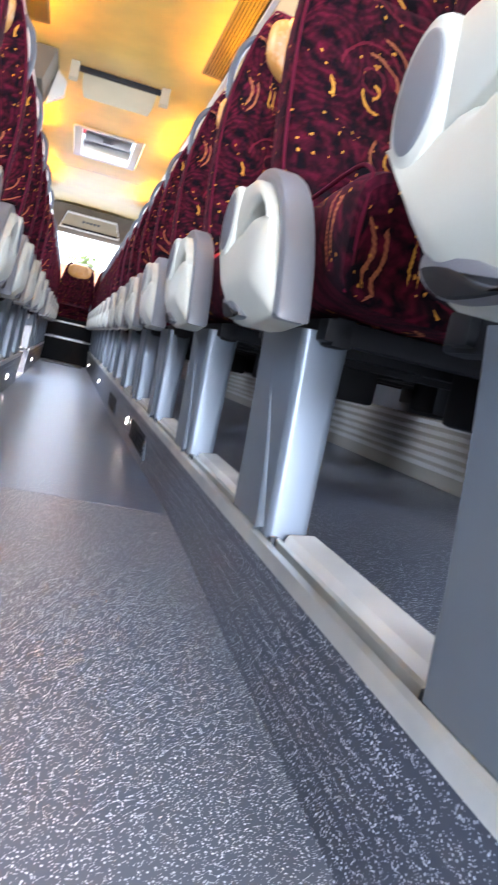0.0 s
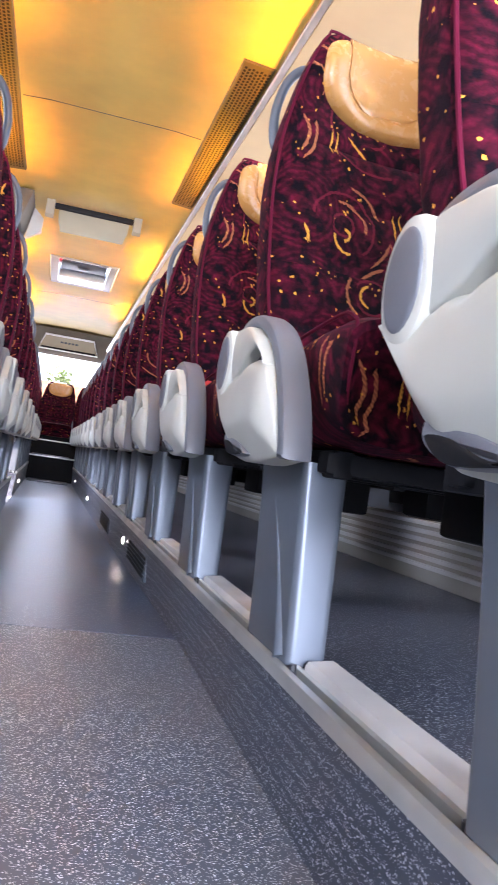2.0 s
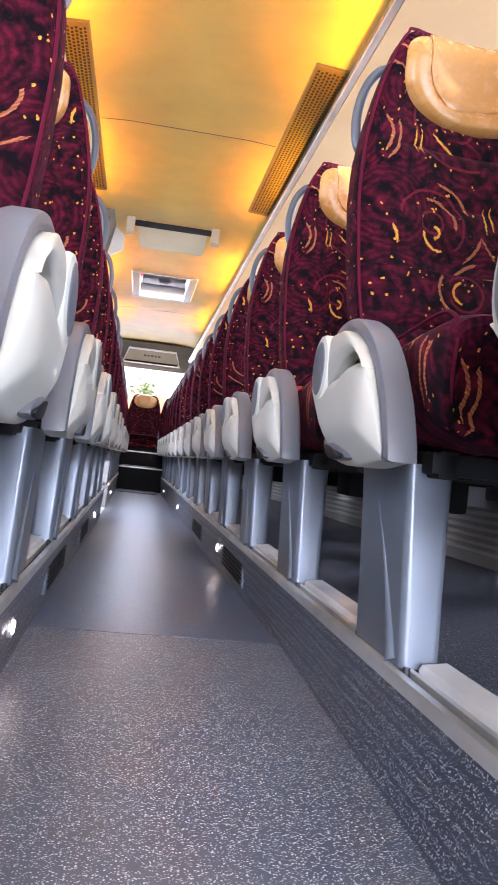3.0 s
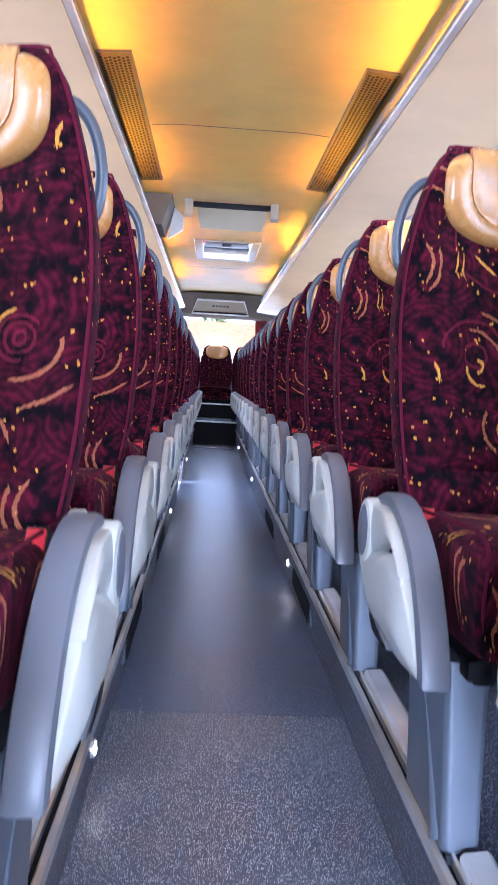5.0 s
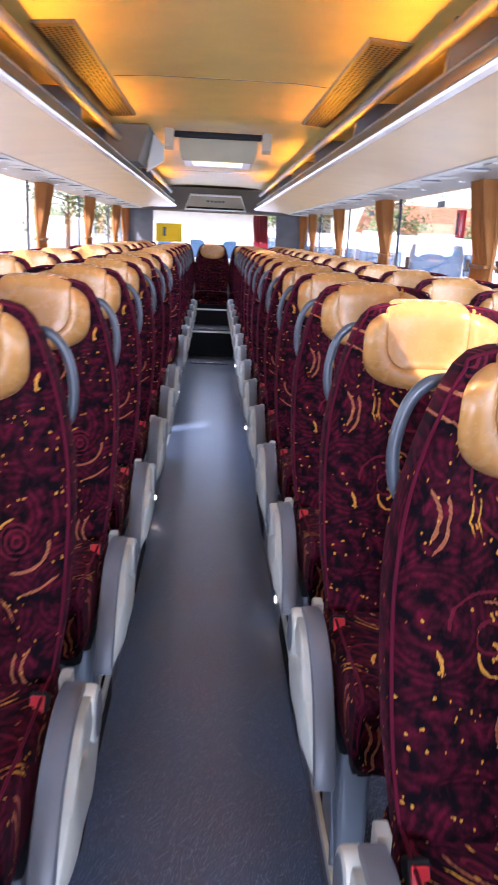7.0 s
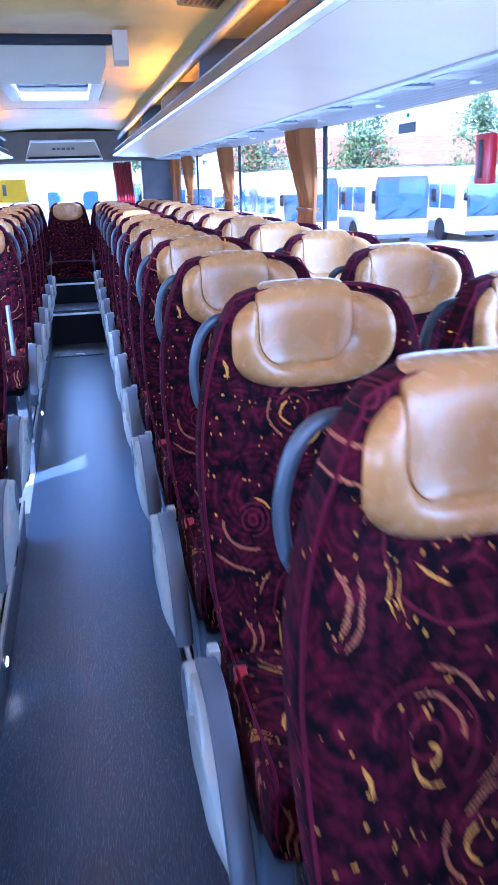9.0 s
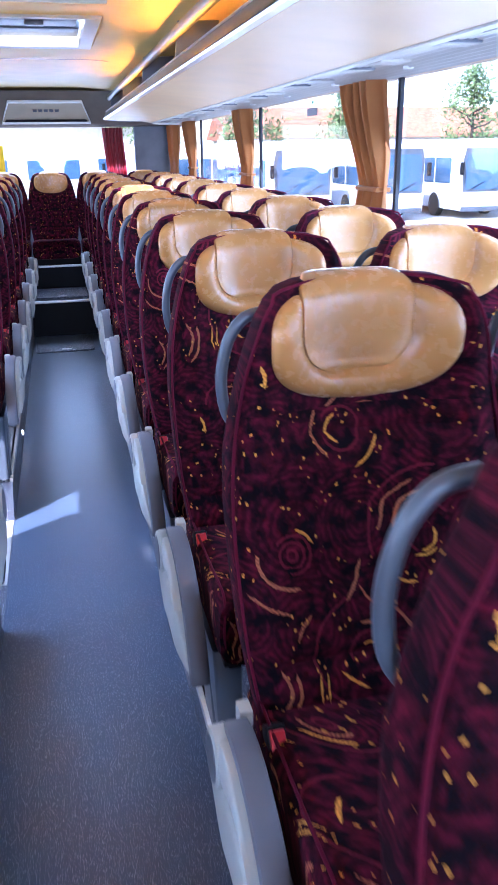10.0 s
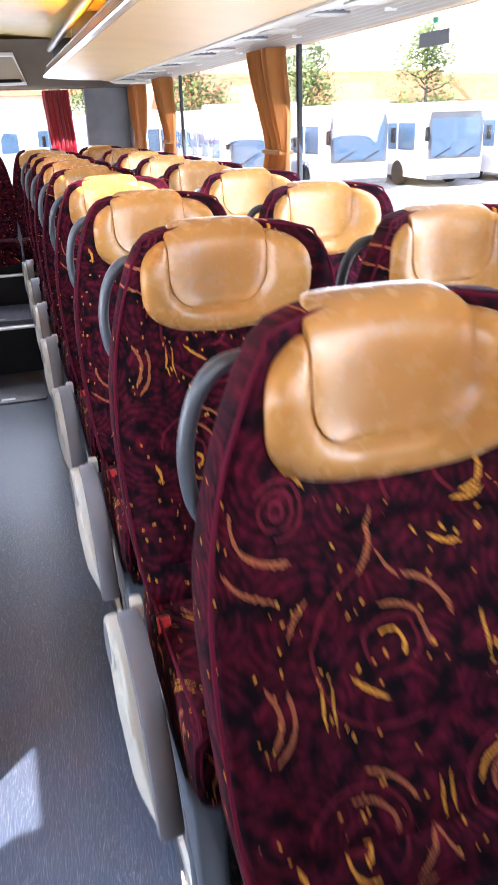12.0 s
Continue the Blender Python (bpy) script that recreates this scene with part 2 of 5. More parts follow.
def make_cloth(name, lo, hi):
    m = Nodes(name)
    v = m.coords(True)
    weave = m.node("TexWave", bands_direction="Z")
    m.link(v, weave.inputs["Vector"])
    weave.inputs["Scale"].default_value = 260.0
    broad = m.noise(v, 9.0)
    m.set(Base_Color=m.mix(m.ramp(broad, 0.3, 0.7), lo, hi), Roughness=0.8, Sheen_Weight=0.25)
    m.bsdf.inputs["Transmission Weight"].default_value = 0.0
    m.bump(weave.outputs[0], 0.2, 0.001)
    thin, mix = m.node("BsdfTranslucent"), m.node("MixShader")
    thin.inputs[0].default_value = tuple(min(1.0, 1.5 * c) for c in hi[:3]) + (1.0,)
    mix.inputs[0].default_value = 0.38
    m.link(m.bsdf.outputs[0], mix.inputs[1])
    m.link(thin.outputs[0], mix.inputs[2])
    m.link(mix.outputs[0], m.tree.nodes["Material Output"].inputs[0])
    return m.mat


def make_glass(name, tint):
    m = Nodes(name)
    clear, gloss, mix = m.node("BsdfTransparent"), m.node("BsdfGlossy"), m.node("MixShader")
    clear.inputs[0].default_value = tint
    gloss.inputs["Roughness"].default_value = 0.02
    f = m.node("LayerWeight")
    f.inputs[0].default_value = 0.5
    m.link(m.math("ADD", 0.03, m.math("MULTIPLY", m.math("POWER", f.outputs["Facing"], 5.0), 0.5)), mix.inputs[0])
    m.link(clear.outputs[0], mix.inputs[1])
    m.link(gloss.outputs[0], mix.inputs[2])
    m.link(mix.outputs[0], m.tree.nodes["Material Output"].inputs[0])
    return m.mat


def make_glow(name, colour, strength):
    m = Nodes(name)
    m.set(Base_Color=colour, Emission_Color=colour, Emission_Strength=strength, Roughness=0.4)
    return m.mat


def make_leaf(name, lo, hi):
    m = Nodes(name)
    isl = m.node("NewGeometry").outputs["Random Per Island"]
    v = m.coords()
    m.set(Base_Color=m.mix(m.math("MULTIPLY", m.math("ADD", isl, m.noise(v, 0.8)), 0.55), lo, hi), Roughness=0.6)
    return m.mat


FABRIC = make_fabric("moquette", True, 0.19)
FABRIC_LOW = make_fabric("moquette_cut_low", True, -0.23)
FABRIC_HIGH = make_fabric("moquette_cut_high", True, 0.0)
FABRIC_FLAT = make_fabric("cushion_moquette", False, -0.335)
LEATHER = make_leather()
PIPING = plain("burgundy_piping", rgb(0.095, 0.006, 0.020), 0.85, grain=200.0, bump=0.2)
PIPING.node_tree.nodes["Principled BSDF"].inputs["Specular IOR Level"].default_value = 0.1
CREAM = plain("cream_plastic", rgb(0.44, 0.435, 0.38), 0.38, wear=0.05, grain=300.0, bump=0.06)
GREY_PAD = plain("grey_plastic", rgb(0.125, 0.132, 0.150), 0.4, wear=0.08, grain=400.0, bump=0.12)
STEEL_PAINT = plain("grey_painted_steel", rgb(0.145, 0.168, 0.20), 0.34, metal=0.3, wear=0.04, grain=9.0, bump=0.0)
LOOP_GREY = plain("grey_rubber", rgb(0.070, 0.082, 0.10), 0.34, wear=0.08)
BLACK = plain("black_plastic", rgb(0.009, 0.009, 0.011), 0.6, wear=0.15)
BLACK.node_tree.nodes["Principled BSDF"].inputs["Specular IOR Level"].default_value = 0.2
DARK_METAL = plain("dark_metal", rgb(0.035, 0.036, 0.04), 0.45, metal=0.4)
RED_PLASTIC = plain("red_plastic", rgb(0.52, 0.02, 0.03), 0.35)
ALU = plain("brushed_aluminium", rgb(0.78, 0.78, 0.74), 0.33, metal=0.75, wear=0.14, grain=140.0, bump=0.12)
TRIM = plain("pale_vinyl_trim", rgb(0.70, 0.70, 0.69), 0.4, wear=0.14, grain=90.0)
FLOOR = make_floor("speckled_vinyl", rgb(0.075, 0.092, 0.125), rgb(0.095, 0.112, 0.148), rgb(0.86, 0.90, 0.97), 0.60, 0.37)
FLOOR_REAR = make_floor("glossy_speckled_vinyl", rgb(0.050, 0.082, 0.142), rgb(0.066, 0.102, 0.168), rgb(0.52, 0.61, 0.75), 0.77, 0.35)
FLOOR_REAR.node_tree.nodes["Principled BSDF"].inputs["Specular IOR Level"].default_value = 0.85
FLOOR.node_tree.nodes["Principled BSDF"].inputs["Specular IOR Level"].default_value = 0.8
DECK = make_floor("dark_speckled_vinyl", rgb(0.046, 0.055, 0.080), rgb(0.060, 0.070, 0.098), rgb(0.80, 0.84, 0.92), 0.66, 0.36)
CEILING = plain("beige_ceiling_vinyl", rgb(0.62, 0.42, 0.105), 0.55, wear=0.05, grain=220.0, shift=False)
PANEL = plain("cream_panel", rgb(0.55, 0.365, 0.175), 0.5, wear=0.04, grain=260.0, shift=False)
OLIVE = plain("olive_grey_trim", rgb(0.115, 0.105, 0.08), 0.38, metal=0.35, wear=0.1)
GREY_WALL = plain("grey_carpet_lining", rgb(0.17, 0.18, 0.20), 0.9, wear=0.12, grain=300.0, bump=0.35)
RAIL_BEIGE = plain("beige_rail", rgb(0.11, 0.10, 0.08), 0.42, wear=0.06)
VENT = plain("olive_vent_panel", rgb(0.095, 0.072, 0.024), 0.42, wear=0.06)
SERVICE = plain("pale_grey_plastic", rgb(0.50, 0.475, 0.41), 0.45, wear=0.05)
HEADER = plain("taupe_lining", rgb(0.15, 0.125, 0.095), 0.8, wear=0.08)
WHITE = plain("white_plastic", rgb(0.76, 0.76, 0.74), 0.35, wear=0.04)
SCREEN = plain("grey_screen_back", rgb(0.34, 0.29, 0.20), 0.5, wear=0.05)
CURTAIN = make_cloth("amber_curtain_cloth", rgb(0.27, 0.098, 0.018), rgb(0.40, 0.165, 0.035))
RED_CLOTH = make_cloth("red_curtain_cloth", rgb(0.30, 0.008, 0.02), rgb(0.42, 0.015, 0.035))
GLASS = make_glass("window_glass", rgb(0.92, 0.95, 0.94))
LENS_GLOW = make_glow("step_light_lens", rgb(1.0, 0.97, 0.9), 9.0)
AMBER = make_glow("amber_strip_light", rgb(1.0, 0.40, 0.012), 14.5)
GREEN_MARK = plain("green_print", rgb(0.02, 0.30, 0.14), 0.5)
YELLOW = make_cloth("yellow_card", rgb(0.72, 0.48, 0.02), rgb(0.80, 0.55, 0.03))
CONCRETE = plain("pale_concrete", rgb(0.46, 0.45, 0.42), 0.9, grain=3.0, wear=0.12, shift=False)
BUS_WHITE = plain("white_coach_paint", rgb(0.78, 0.79, 0.80), 0.25, wear=0.04, coat=0.4)
BUS_GLASS = plain("dark_coach_glass", rgb(0.05, 0.10, 0.17), 0.1, wear=0.05, bump=0.0)
TYRE = plain("tyre_rubber", rgb(0.02, 0.02, 0.02), 0.8)
ROOF_TILE = plain("orange_roof_tiles", rgb(0.42, 0.17, 0.085), 0.85, grain=6.0, wear=0.2)
RENDER = plain("pale_house_render", rgb(0.62, 0.57, 0.48), 0.9, wear=0.08)
LEAF = make_leaf("green_leaves", rgb(0.06, 0.10, 0.025), rgb(0.17, 0.23, 0.07))
BARK = plain("grey_bark", rgb(0.09, 0.07, 0.05), 0.9, grain=30.0, bump=0.6)


# ---- mesh helpers ----
def clamp(v):
    return max(0.0, min(1.0, v))


def part(name, bm, material, parent=None, label="", smooth=True):
    """Links a bmesh as one mesh object under a thing or a part."""
    me = bpy.data.meshes.new(name)
    bmesh.ops.recalc_face_normals(bm, faces=bm.faces)
    bm.to_mesh(me)
    bm.free()
    me.materials.append(material)
    if smooth:
        me.shade_smooth()
        me.set_sharp_from_angle(angle=radians(38))
    ob = new(name, me)
    if parent is not None:
        ob.parent = parent
    if label:
        ob["label"] = label
    return ob


def box(bm, x0, x1, y0, y1, z0, z1, bevel=0.0, m=None, seg=2):
    """A box, with rounded edges if bevel is given."""
    v = [bm.verts.new((x, y, z)) for z in (z0, z1) for y in (y0, y1) for x in (x0, x1)]
    quads = ((0, 2, 3, 1), (4, 5, 7, 6), (0, 1, 5, 4), (2, 6, 7, 3), (0, 4, 6, 2), (1, 3, 7, 5))
    f = [bm.faces.new([v[k] for k in q]) for q in quads]
    if bevel:
        edges = list({e for face in f for e in face.edges})
        out = bmesh.ops.bevel(bm, geom=edges, offset=bevel, segments=seg, profile=0.6, affect="EDGES")
        v = list({w for face in out["faces"] for w in face.verts} | {w for w in v if w.is_valid})
    if m is not None:
        for w in v:
            w.co = m @ w.co
    return bm


def boxed(*a, **k):
    return box(bmesh.new(), *a, **k)


def loft(bm, rings, caps=True, wrap=True):
    """Skins rings of equally many points."""
    rows = [[bm.verts.new(p) for p in ring] for ring in rings]
    n = len(rows[0])
    for a, b in zip(rows, rows[1:]):
        for k in range(n if wrap else n - 1):
            j = (k + 1) % n
            bm.faces.new((a[k], a[j], b[j], b[k]))
    if caps:
        bm.faces.new(rows[0])
        bm.faces.new(rows[-1])
    return bm


def smooth_path(points, steps=6, closed=False):
    """Catmull-Rom points through the given ones."""
    p = [Vector(q) for q in points]
    n = len(p)
    out = []
    for k in range(n if closed else n - 1):
        if closed:
            a, b, c, d = p[k - 1], p[k], p[(k + 1) % n], p[(k + 2) % n]
        else:
            a, b, c, d = p[max(k - 1, 0)], p[k], p[k + 1], p[min(k + 2, n - 1)]
        for s in range(steps):
            t = s / steps
            out.append(0.5 * (2 * b + (c - a) * t + (2 * a - 5 * b + 4 * c - d) * t * t + (3 * b - a - 3 * c + d) * t ** 3))
    if not closed:
        out.append(p[-1])
    return out


def tube(bm, path, radius, sides=8, closed=False, flat=1.0, up=None):
    """A tube along a path. flat squashes it across the direction up."""
    path = [Vector(q) for q in path]
    n = len(path)
    rings = []
    side = None
    for k in range(n):
        ahead = path[(k + 1) % n] - path[k - 1] if closed else path[min(k + 1, n - 1)] - path[max(k - 1, 0)]
        ahead.normalize()
        if up is not None:
            side = ahead.cross(Vector(up))
        elif side is None:
            side = ahead.orthogonal()
        else:
            side = side - ahead * side.dot(ahead)
        side.normalize()
        other = ahead.cross(side)
        r = radius(k / (n - 1)) if callable(radius) else radius
        rings.append([path[k] + r * (math.cos(t) * side + flat * math.sin(t) * other) for t in (2 * math.pi * s / sides for s in range(sides))])
    if closed:
        rings.append(rings[0])
        loft(bm, rings, caps=False)
        bmesh.ops.remove_doubles(bm, verts=bm.verts, dist=1e-6)
        return bm
    return loft(bm, rings)


def slab(bm, outline, x0, x1, r=0.006, bulge=0.0):
    """A plate with the outline (y, z), between two x, with rounded rims; bulge lifts the x0 face in the middle."""
    n = len(outline)
    pts = [Vector((0, y, z)) for y, z in outline]
    area = sum(pts[k].y * pts[(k + 1) % n].z - pts[(k + 1) % n].y * pts[k].z for k in range(n))
    turn = 1 if area > 0 else -1
    inward = []
    for k in range(n):
        a = (pts[k] - pts[k - 1]).normalized()
        b = (pts[(k + 1) % n] - pts[k]).normalized()
        t = (a + b).normalized()
        inward.append(Vector((0, -t.z, t.y)) * turn)
    mid = sum(pts, Vector()) / n

    def ring(x, inset, shrink=0.0):
        return [Vector((x, 0, 0)) + (p + i * inset).lerp(mid, shrink) for p, i in zip(pts, inward)]

    s = 1 if x1 > x0 else -1
    rings = []
    if bulge:
        for u in (0.95, 0.8, 0.65, 0.5, 0.36, 0.24, 0.14, 0.07, 0.03):
            rings.append(ring(x0 - s * bulge * math.sqrt(1 - (1 - u) ** 3), r, u))
    rings += [ring(x0, r), ring(x0 + s * r * 0.3, r * 0.3), ring(x0 + s * r, 0), ring(x1 - s * r, 0), ring(x1 - s * r * 0.3, r * 0.3), ring(x1, r)]
    return loft(bm, rings)


def rounded(cx, cy, hx, hy, r, n=4):
    """Points of a rounded rectangle in a plane."""
    out = []
    for sx, sy, a0 in ((1, 1, 0), (-1, 1, 90), (-1, -1, 180), (1, -1, 270)):
        for k in range(n + 1):
            a = radians(a0 + 90 * k / n)
            out.append((cx + sx * (hx - r) + r * math.cos(a), cy + sy * (hy - r) + r * math.sin(a)))
    return out


def cylinder(bm, a, b, r0, r1=None, sides=16):
    r1 = r0 if r1 is None else r1
    a, b = Vector(a), Vector(b)
    ax = (b - a).normalized()
    s = ax.orthogonal().normalized()
    o = ax.cross(s)
    angles = [2 * math.pi * k / sides for k in range(sides)]
    return loft(bm, [[p + r * (math.cos(t) * s + math.sin(t) * o) for t in angles] for p, r in ((a, r0), (b, r1))])


def holder(name, x=0.0, y=0.0, z=0.0):
    ob = new(name)
    ob.empty_display_size = 0.1
    ob.location = (x, y, z)
    return ob


def mirrored(bm):
    """The same mesh on the other side of the aisle."""
    for v in bm.verts:
        v.co.x = -v.co.x
    return bm


# ---- the coach body ----
PITCH = 0.69
Y0, Y1 = -4.6, 10.75       # front and rear ends of the saloon
WALL = 1.22                # inside of the side walls
SILL, LINTEL = 0.93, 1.76  # window opening
DECK_Z = 0.205


def floor_height(y):
    stops = ((-4.6, -0.11), (0.88, 0.052), (3.0, 0.03), (5.0, 0.012), (9.10, 0.004))
    for (a, za), (b, zb) in zip(stops, stops[1:]):
        if y <= b:
            return za + (zb - za) * (y - a) / (b - a)
    return stops[-1][1]


def aisle_half(y):
    return 0.292 if y < 0.6 else max(0.283, 0.292 - 0.004 * (y - 0.6))


def strip(ys, left, right, bottom=-0.06):
    """A solid strip along y, with edges and height as functions of y."""
    rings = []
    for y in ys:
        xl, xr, z = left(y), right(y), floor_height(y)
        rings.append([(xl, y, z), (xr, y, z), (xr, y, z + bottom), (xl, y, z + bottom)])
    return loft(bmesh.new(), rings)


def build_floor():
    floor = tagged(holder("floor"), "grey speckled vinyl aisle floor in two lengths", "floor", kind="structure")
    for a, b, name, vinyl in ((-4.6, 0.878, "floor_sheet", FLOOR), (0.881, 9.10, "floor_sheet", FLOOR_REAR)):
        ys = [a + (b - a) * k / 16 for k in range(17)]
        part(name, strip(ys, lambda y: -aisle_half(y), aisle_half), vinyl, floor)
    for s in (-1, 1):
        deck = tagged(holder("deck_right" if s > 0 else "deck_left"), "raised seat deck in dark speckled vinyl", "floor", kind="structure")
        for a, b in ((Y0, Y1),) if s > 0 else ((Y0, 4.48), (5.36, Y1)):
            bm = boxed(0.335, WALL + 0.02, a, b, DECK_Z - 0.05, DECK_Z)
            part("deck_sheet", mirrored(bm) if s < 0 else bm, DECK, deck)
            # the riser leans from the rail down to the floor
            end = min(b, 9.10)
            rings = []
            for k in range(25):
                y = a + (end - a) * k / 24
                z, x = floor_height(y), aisle_half(y)
                rings.append([(x, y, z - 0.04), (x - 0.003, y, z + 0.002), (x + 0.001, y, z + 0.02), (0.272, y, 0.197), (0.33, y, 0.197), (0.33, y, z - 0.04)])
            bm = loft(bmesh.new(), rings)
            part("riser", mirrored(bm) if s < 0 else bm, DECK, deck, "dark speckled riser beside the aisle")
            # aluminium nosing with a slot
            prof = ((0.2695, 0.194), (0.2685, 0.206), (0.271, 0.2125), (0.280, 0.2140), (0.283, 0.211), (0.283, 0.196), (0.294, 0.196), (0.294, 0.214),
                    (0.299, 0.216), (0.303, 0.212), (0.303, 0.194))
            bm = loft(bmesh.new(), [[(x, y, z) for x, z in prof] for y in (a, end)])
            part("rail", mirrored(bm) if s < 0 else bm, ALU, deck, "worn aluminium seat rail")
            # black strip along the slot bottom, its shade put into the colour
            bm = boxed(0.2835, 0.2935, a, end, 0.1965, 0.2005)
            part("rail_slot", mirrored(bm) if s < 0 else bm, BLACK, deck, "black strip for the shade in the seat rail slot")
    well = tagged(holder("stairwell"), "side stairwell landing level with the aisle", "stairwell", kind="structure")
    part("landing", boxed(-0.39, -0.284, 4.48, 5.36, -0.05, 0.010), FLOOR, well)
    part("edge_strip", boxed(-0.385, -0.287, 4.80, 5.356, 0.010, 0.014, 0.0015), TRIM, well, "pale edge strip beside the stairs")
    part("step", boxed(-0.80, -0.39, 4.48, 5.36, -0.28, -0.20), FLOOR, well)
    part("step", boxed(-WALL, -0.80, 4.48, 5.36, -0.50, -0.40), FLOOR, well)
    for y in (4.474, 5.36):
        part("side_panel", boxed(-WALL, -0.33, y, y + 0.006, -0.50, DECK_Z - 0.004), DECK, well)
    pole = tagged(holder("grab_pole", -0.322, 5.375, 0.205), "slim pale upright grab pole beside the stairs", "grab pole")
    bm = bmesh.new()
    cylinder(bm, (0, 0, 0.006), (0, 0, 0.74), 0.011)
    part("tube", bm, ALU, pole)
    bm = bmesh.new()
    cylinder(bm, (0, 0, 0), (0, 0, 0.008), 0.026)
    part("foot", bm, ALU, pole)
    return floor


build_floor()


def build_walls():
    pillars = [-3.25, -1.205, 0.84, 2.885, 4.93, 6.975, 9.02]
    for s in (-1, 1):
        side = "right" if s > 0 else "left"
        wall = tagged(holder("wall_" + side), "grey lined side wall under the windows", "wall", kind="structure")

        def add(name, bm, mat, label=""):
            part(name, mirrored(bm) if s < 0 else bm, mat, wall, label)

        add("wall_panel", boxed(WALL, WALL + 0.08, Y0, Y1, -0.9, SILL), GREY_WALL)
        add("window_sill", boxed(WALL - 0.03, WALL + 0.085, Y0, Y1, SILL, SILL + 0.025, 0.008), SERVICE)
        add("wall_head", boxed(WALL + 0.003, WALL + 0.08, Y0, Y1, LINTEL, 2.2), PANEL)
        for y in pillars:
            add("pillar", boxed(WALL + 0.026, WALL + 0.043, y - 0.014, y + 0.014, SILL + 0.025, LINTEL, 0.004), DARK_METAL)
        # unseen panel added over the front panes to keep sun off the risers
        add("front_panel", boxed(WALL + 0.002, WALL + 0.076, Y0, -1.255, SILL + 0.026, LINTEL - 0.001), GREY_WALL)
        add("rear_corner_panel", boxed(WALL - 0.02, WALL + 0.075, 10.62, Y1, SILL + 0.025, LINTEL), GREY_WALL)
        for k, (a, b) in enumerate(zip([Y0] + pillars, pillars + [10.62])):
            bm = boxed(WALL + 0.045, WALL + 0.051, a + 0.03, b - 0.03, SILL + 0.01, LINTEL - 0.002)
            win = tagged(part("window_" + side, mirrored(bm) if s < 0 else bm, GLASS, None), "clear side window pane of the coach", "window", kind="structure")
            win.visible_shadow = False


build_walls()


def build_ceiling():
    # the roof skin, cut round two hatches, plus an unseen slit added for sun
    rings = []
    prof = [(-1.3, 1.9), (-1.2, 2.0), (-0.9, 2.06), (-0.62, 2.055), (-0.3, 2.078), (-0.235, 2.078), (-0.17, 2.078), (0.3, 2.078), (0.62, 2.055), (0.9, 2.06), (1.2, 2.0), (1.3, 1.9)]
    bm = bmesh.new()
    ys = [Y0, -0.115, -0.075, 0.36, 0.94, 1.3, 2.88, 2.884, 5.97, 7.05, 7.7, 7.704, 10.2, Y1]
    rows = []
    for y in ys:
        dip = 0.004 if y in (2.884, 7.704) else 0.0
        rows.append([bm.verts.new((x, y, z + dip)) for x, z in prof])
    for a, b, y, yb in zip(rows, rows[1:], ys, ys[1:]):
        for k in range(len(prof) - 1):
            # the first cut is the added slit that throws a thin sun line
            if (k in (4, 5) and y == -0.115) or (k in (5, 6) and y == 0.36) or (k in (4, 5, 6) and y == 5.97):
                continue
            bm.faces.new((a[k], a[k + 1], b[k + 1], b[k]))
    top = bmesh.ops.extrude_face_region(bm, geom=bm.faces[:])
    for v in top["geom"]:
        if isinstance(v, bmesh.types.BMVert):
            v.co.z += 0.05
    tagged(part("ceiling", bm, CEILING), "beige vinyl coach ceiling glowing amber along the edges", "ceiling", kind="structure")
    for y in (2.881, 7.702):
        rings = [[(x, yy, z + dz) for yy, dz in ((y - 0.003, 0.0), (y + 0.003, 0.0), (y + 0.003, -0.0016), (y - 0.003, -0.0016))] for x, z in ((-0.43, 2.0687), (-0.3, 2.078), (0.3, 2.078), (0.43, 2.0687))]
        tagged(part("trim", loft(bmesh.new(), rings), OLIVE), "thin dark joint strip across the ceiling", "trim", kind="structure")
    # ends
    front = tagged(holder("wall_front"), "grey front wall with the windscreen", "wall", kind="structure")
    part("wall_panel", boxed(-1.3, 1.3, Y0 - 0.08, Y0, -0.9, 0.75), GREY_WALL, front)
    part("wall_head", boxed(-1.3, 1.3, Y0 - 0.08, Y0, 1.85, 2.2), GREY_WALL, front)
    glass = part("windscreen", boxed(-1.25, 1.25, Y0 - 0.05, Y0 - 0.04, 0.75, 1.85), GLASS, front)
    glass.visible_shadow = False
    rear = tagged(holder("wall_rear"), "rear wall with a wide back window", "wall", kind="structure")
    part("wall_panel", boxed(-1.3, 1.3, Y1, Y1 + 0.08, -0.9, 0.9), GREY_WALL, rear)
    part("wall_head", boxed(-1.3, 1.3, Y1, Y1 + 0.08, 1.76, 2.2), HEADER, rear)
    for s in (-1, 1):
        part("corner_panel", boxed(*sorted((s * 0.86, s * 1.22)), Y1 - 0.02, Y1 + 0.07, 0.9, 1.76), GREY_WALL, rear, "dark grey lined corner panel")
    glass = part("rear_window", boxed(-0.86, 0.86, Y1 + 0.03, Y1 + 0.036, 0.9, 1.76), GLASS, rear)
    glass.visible_shadow = False


build_ceiling()


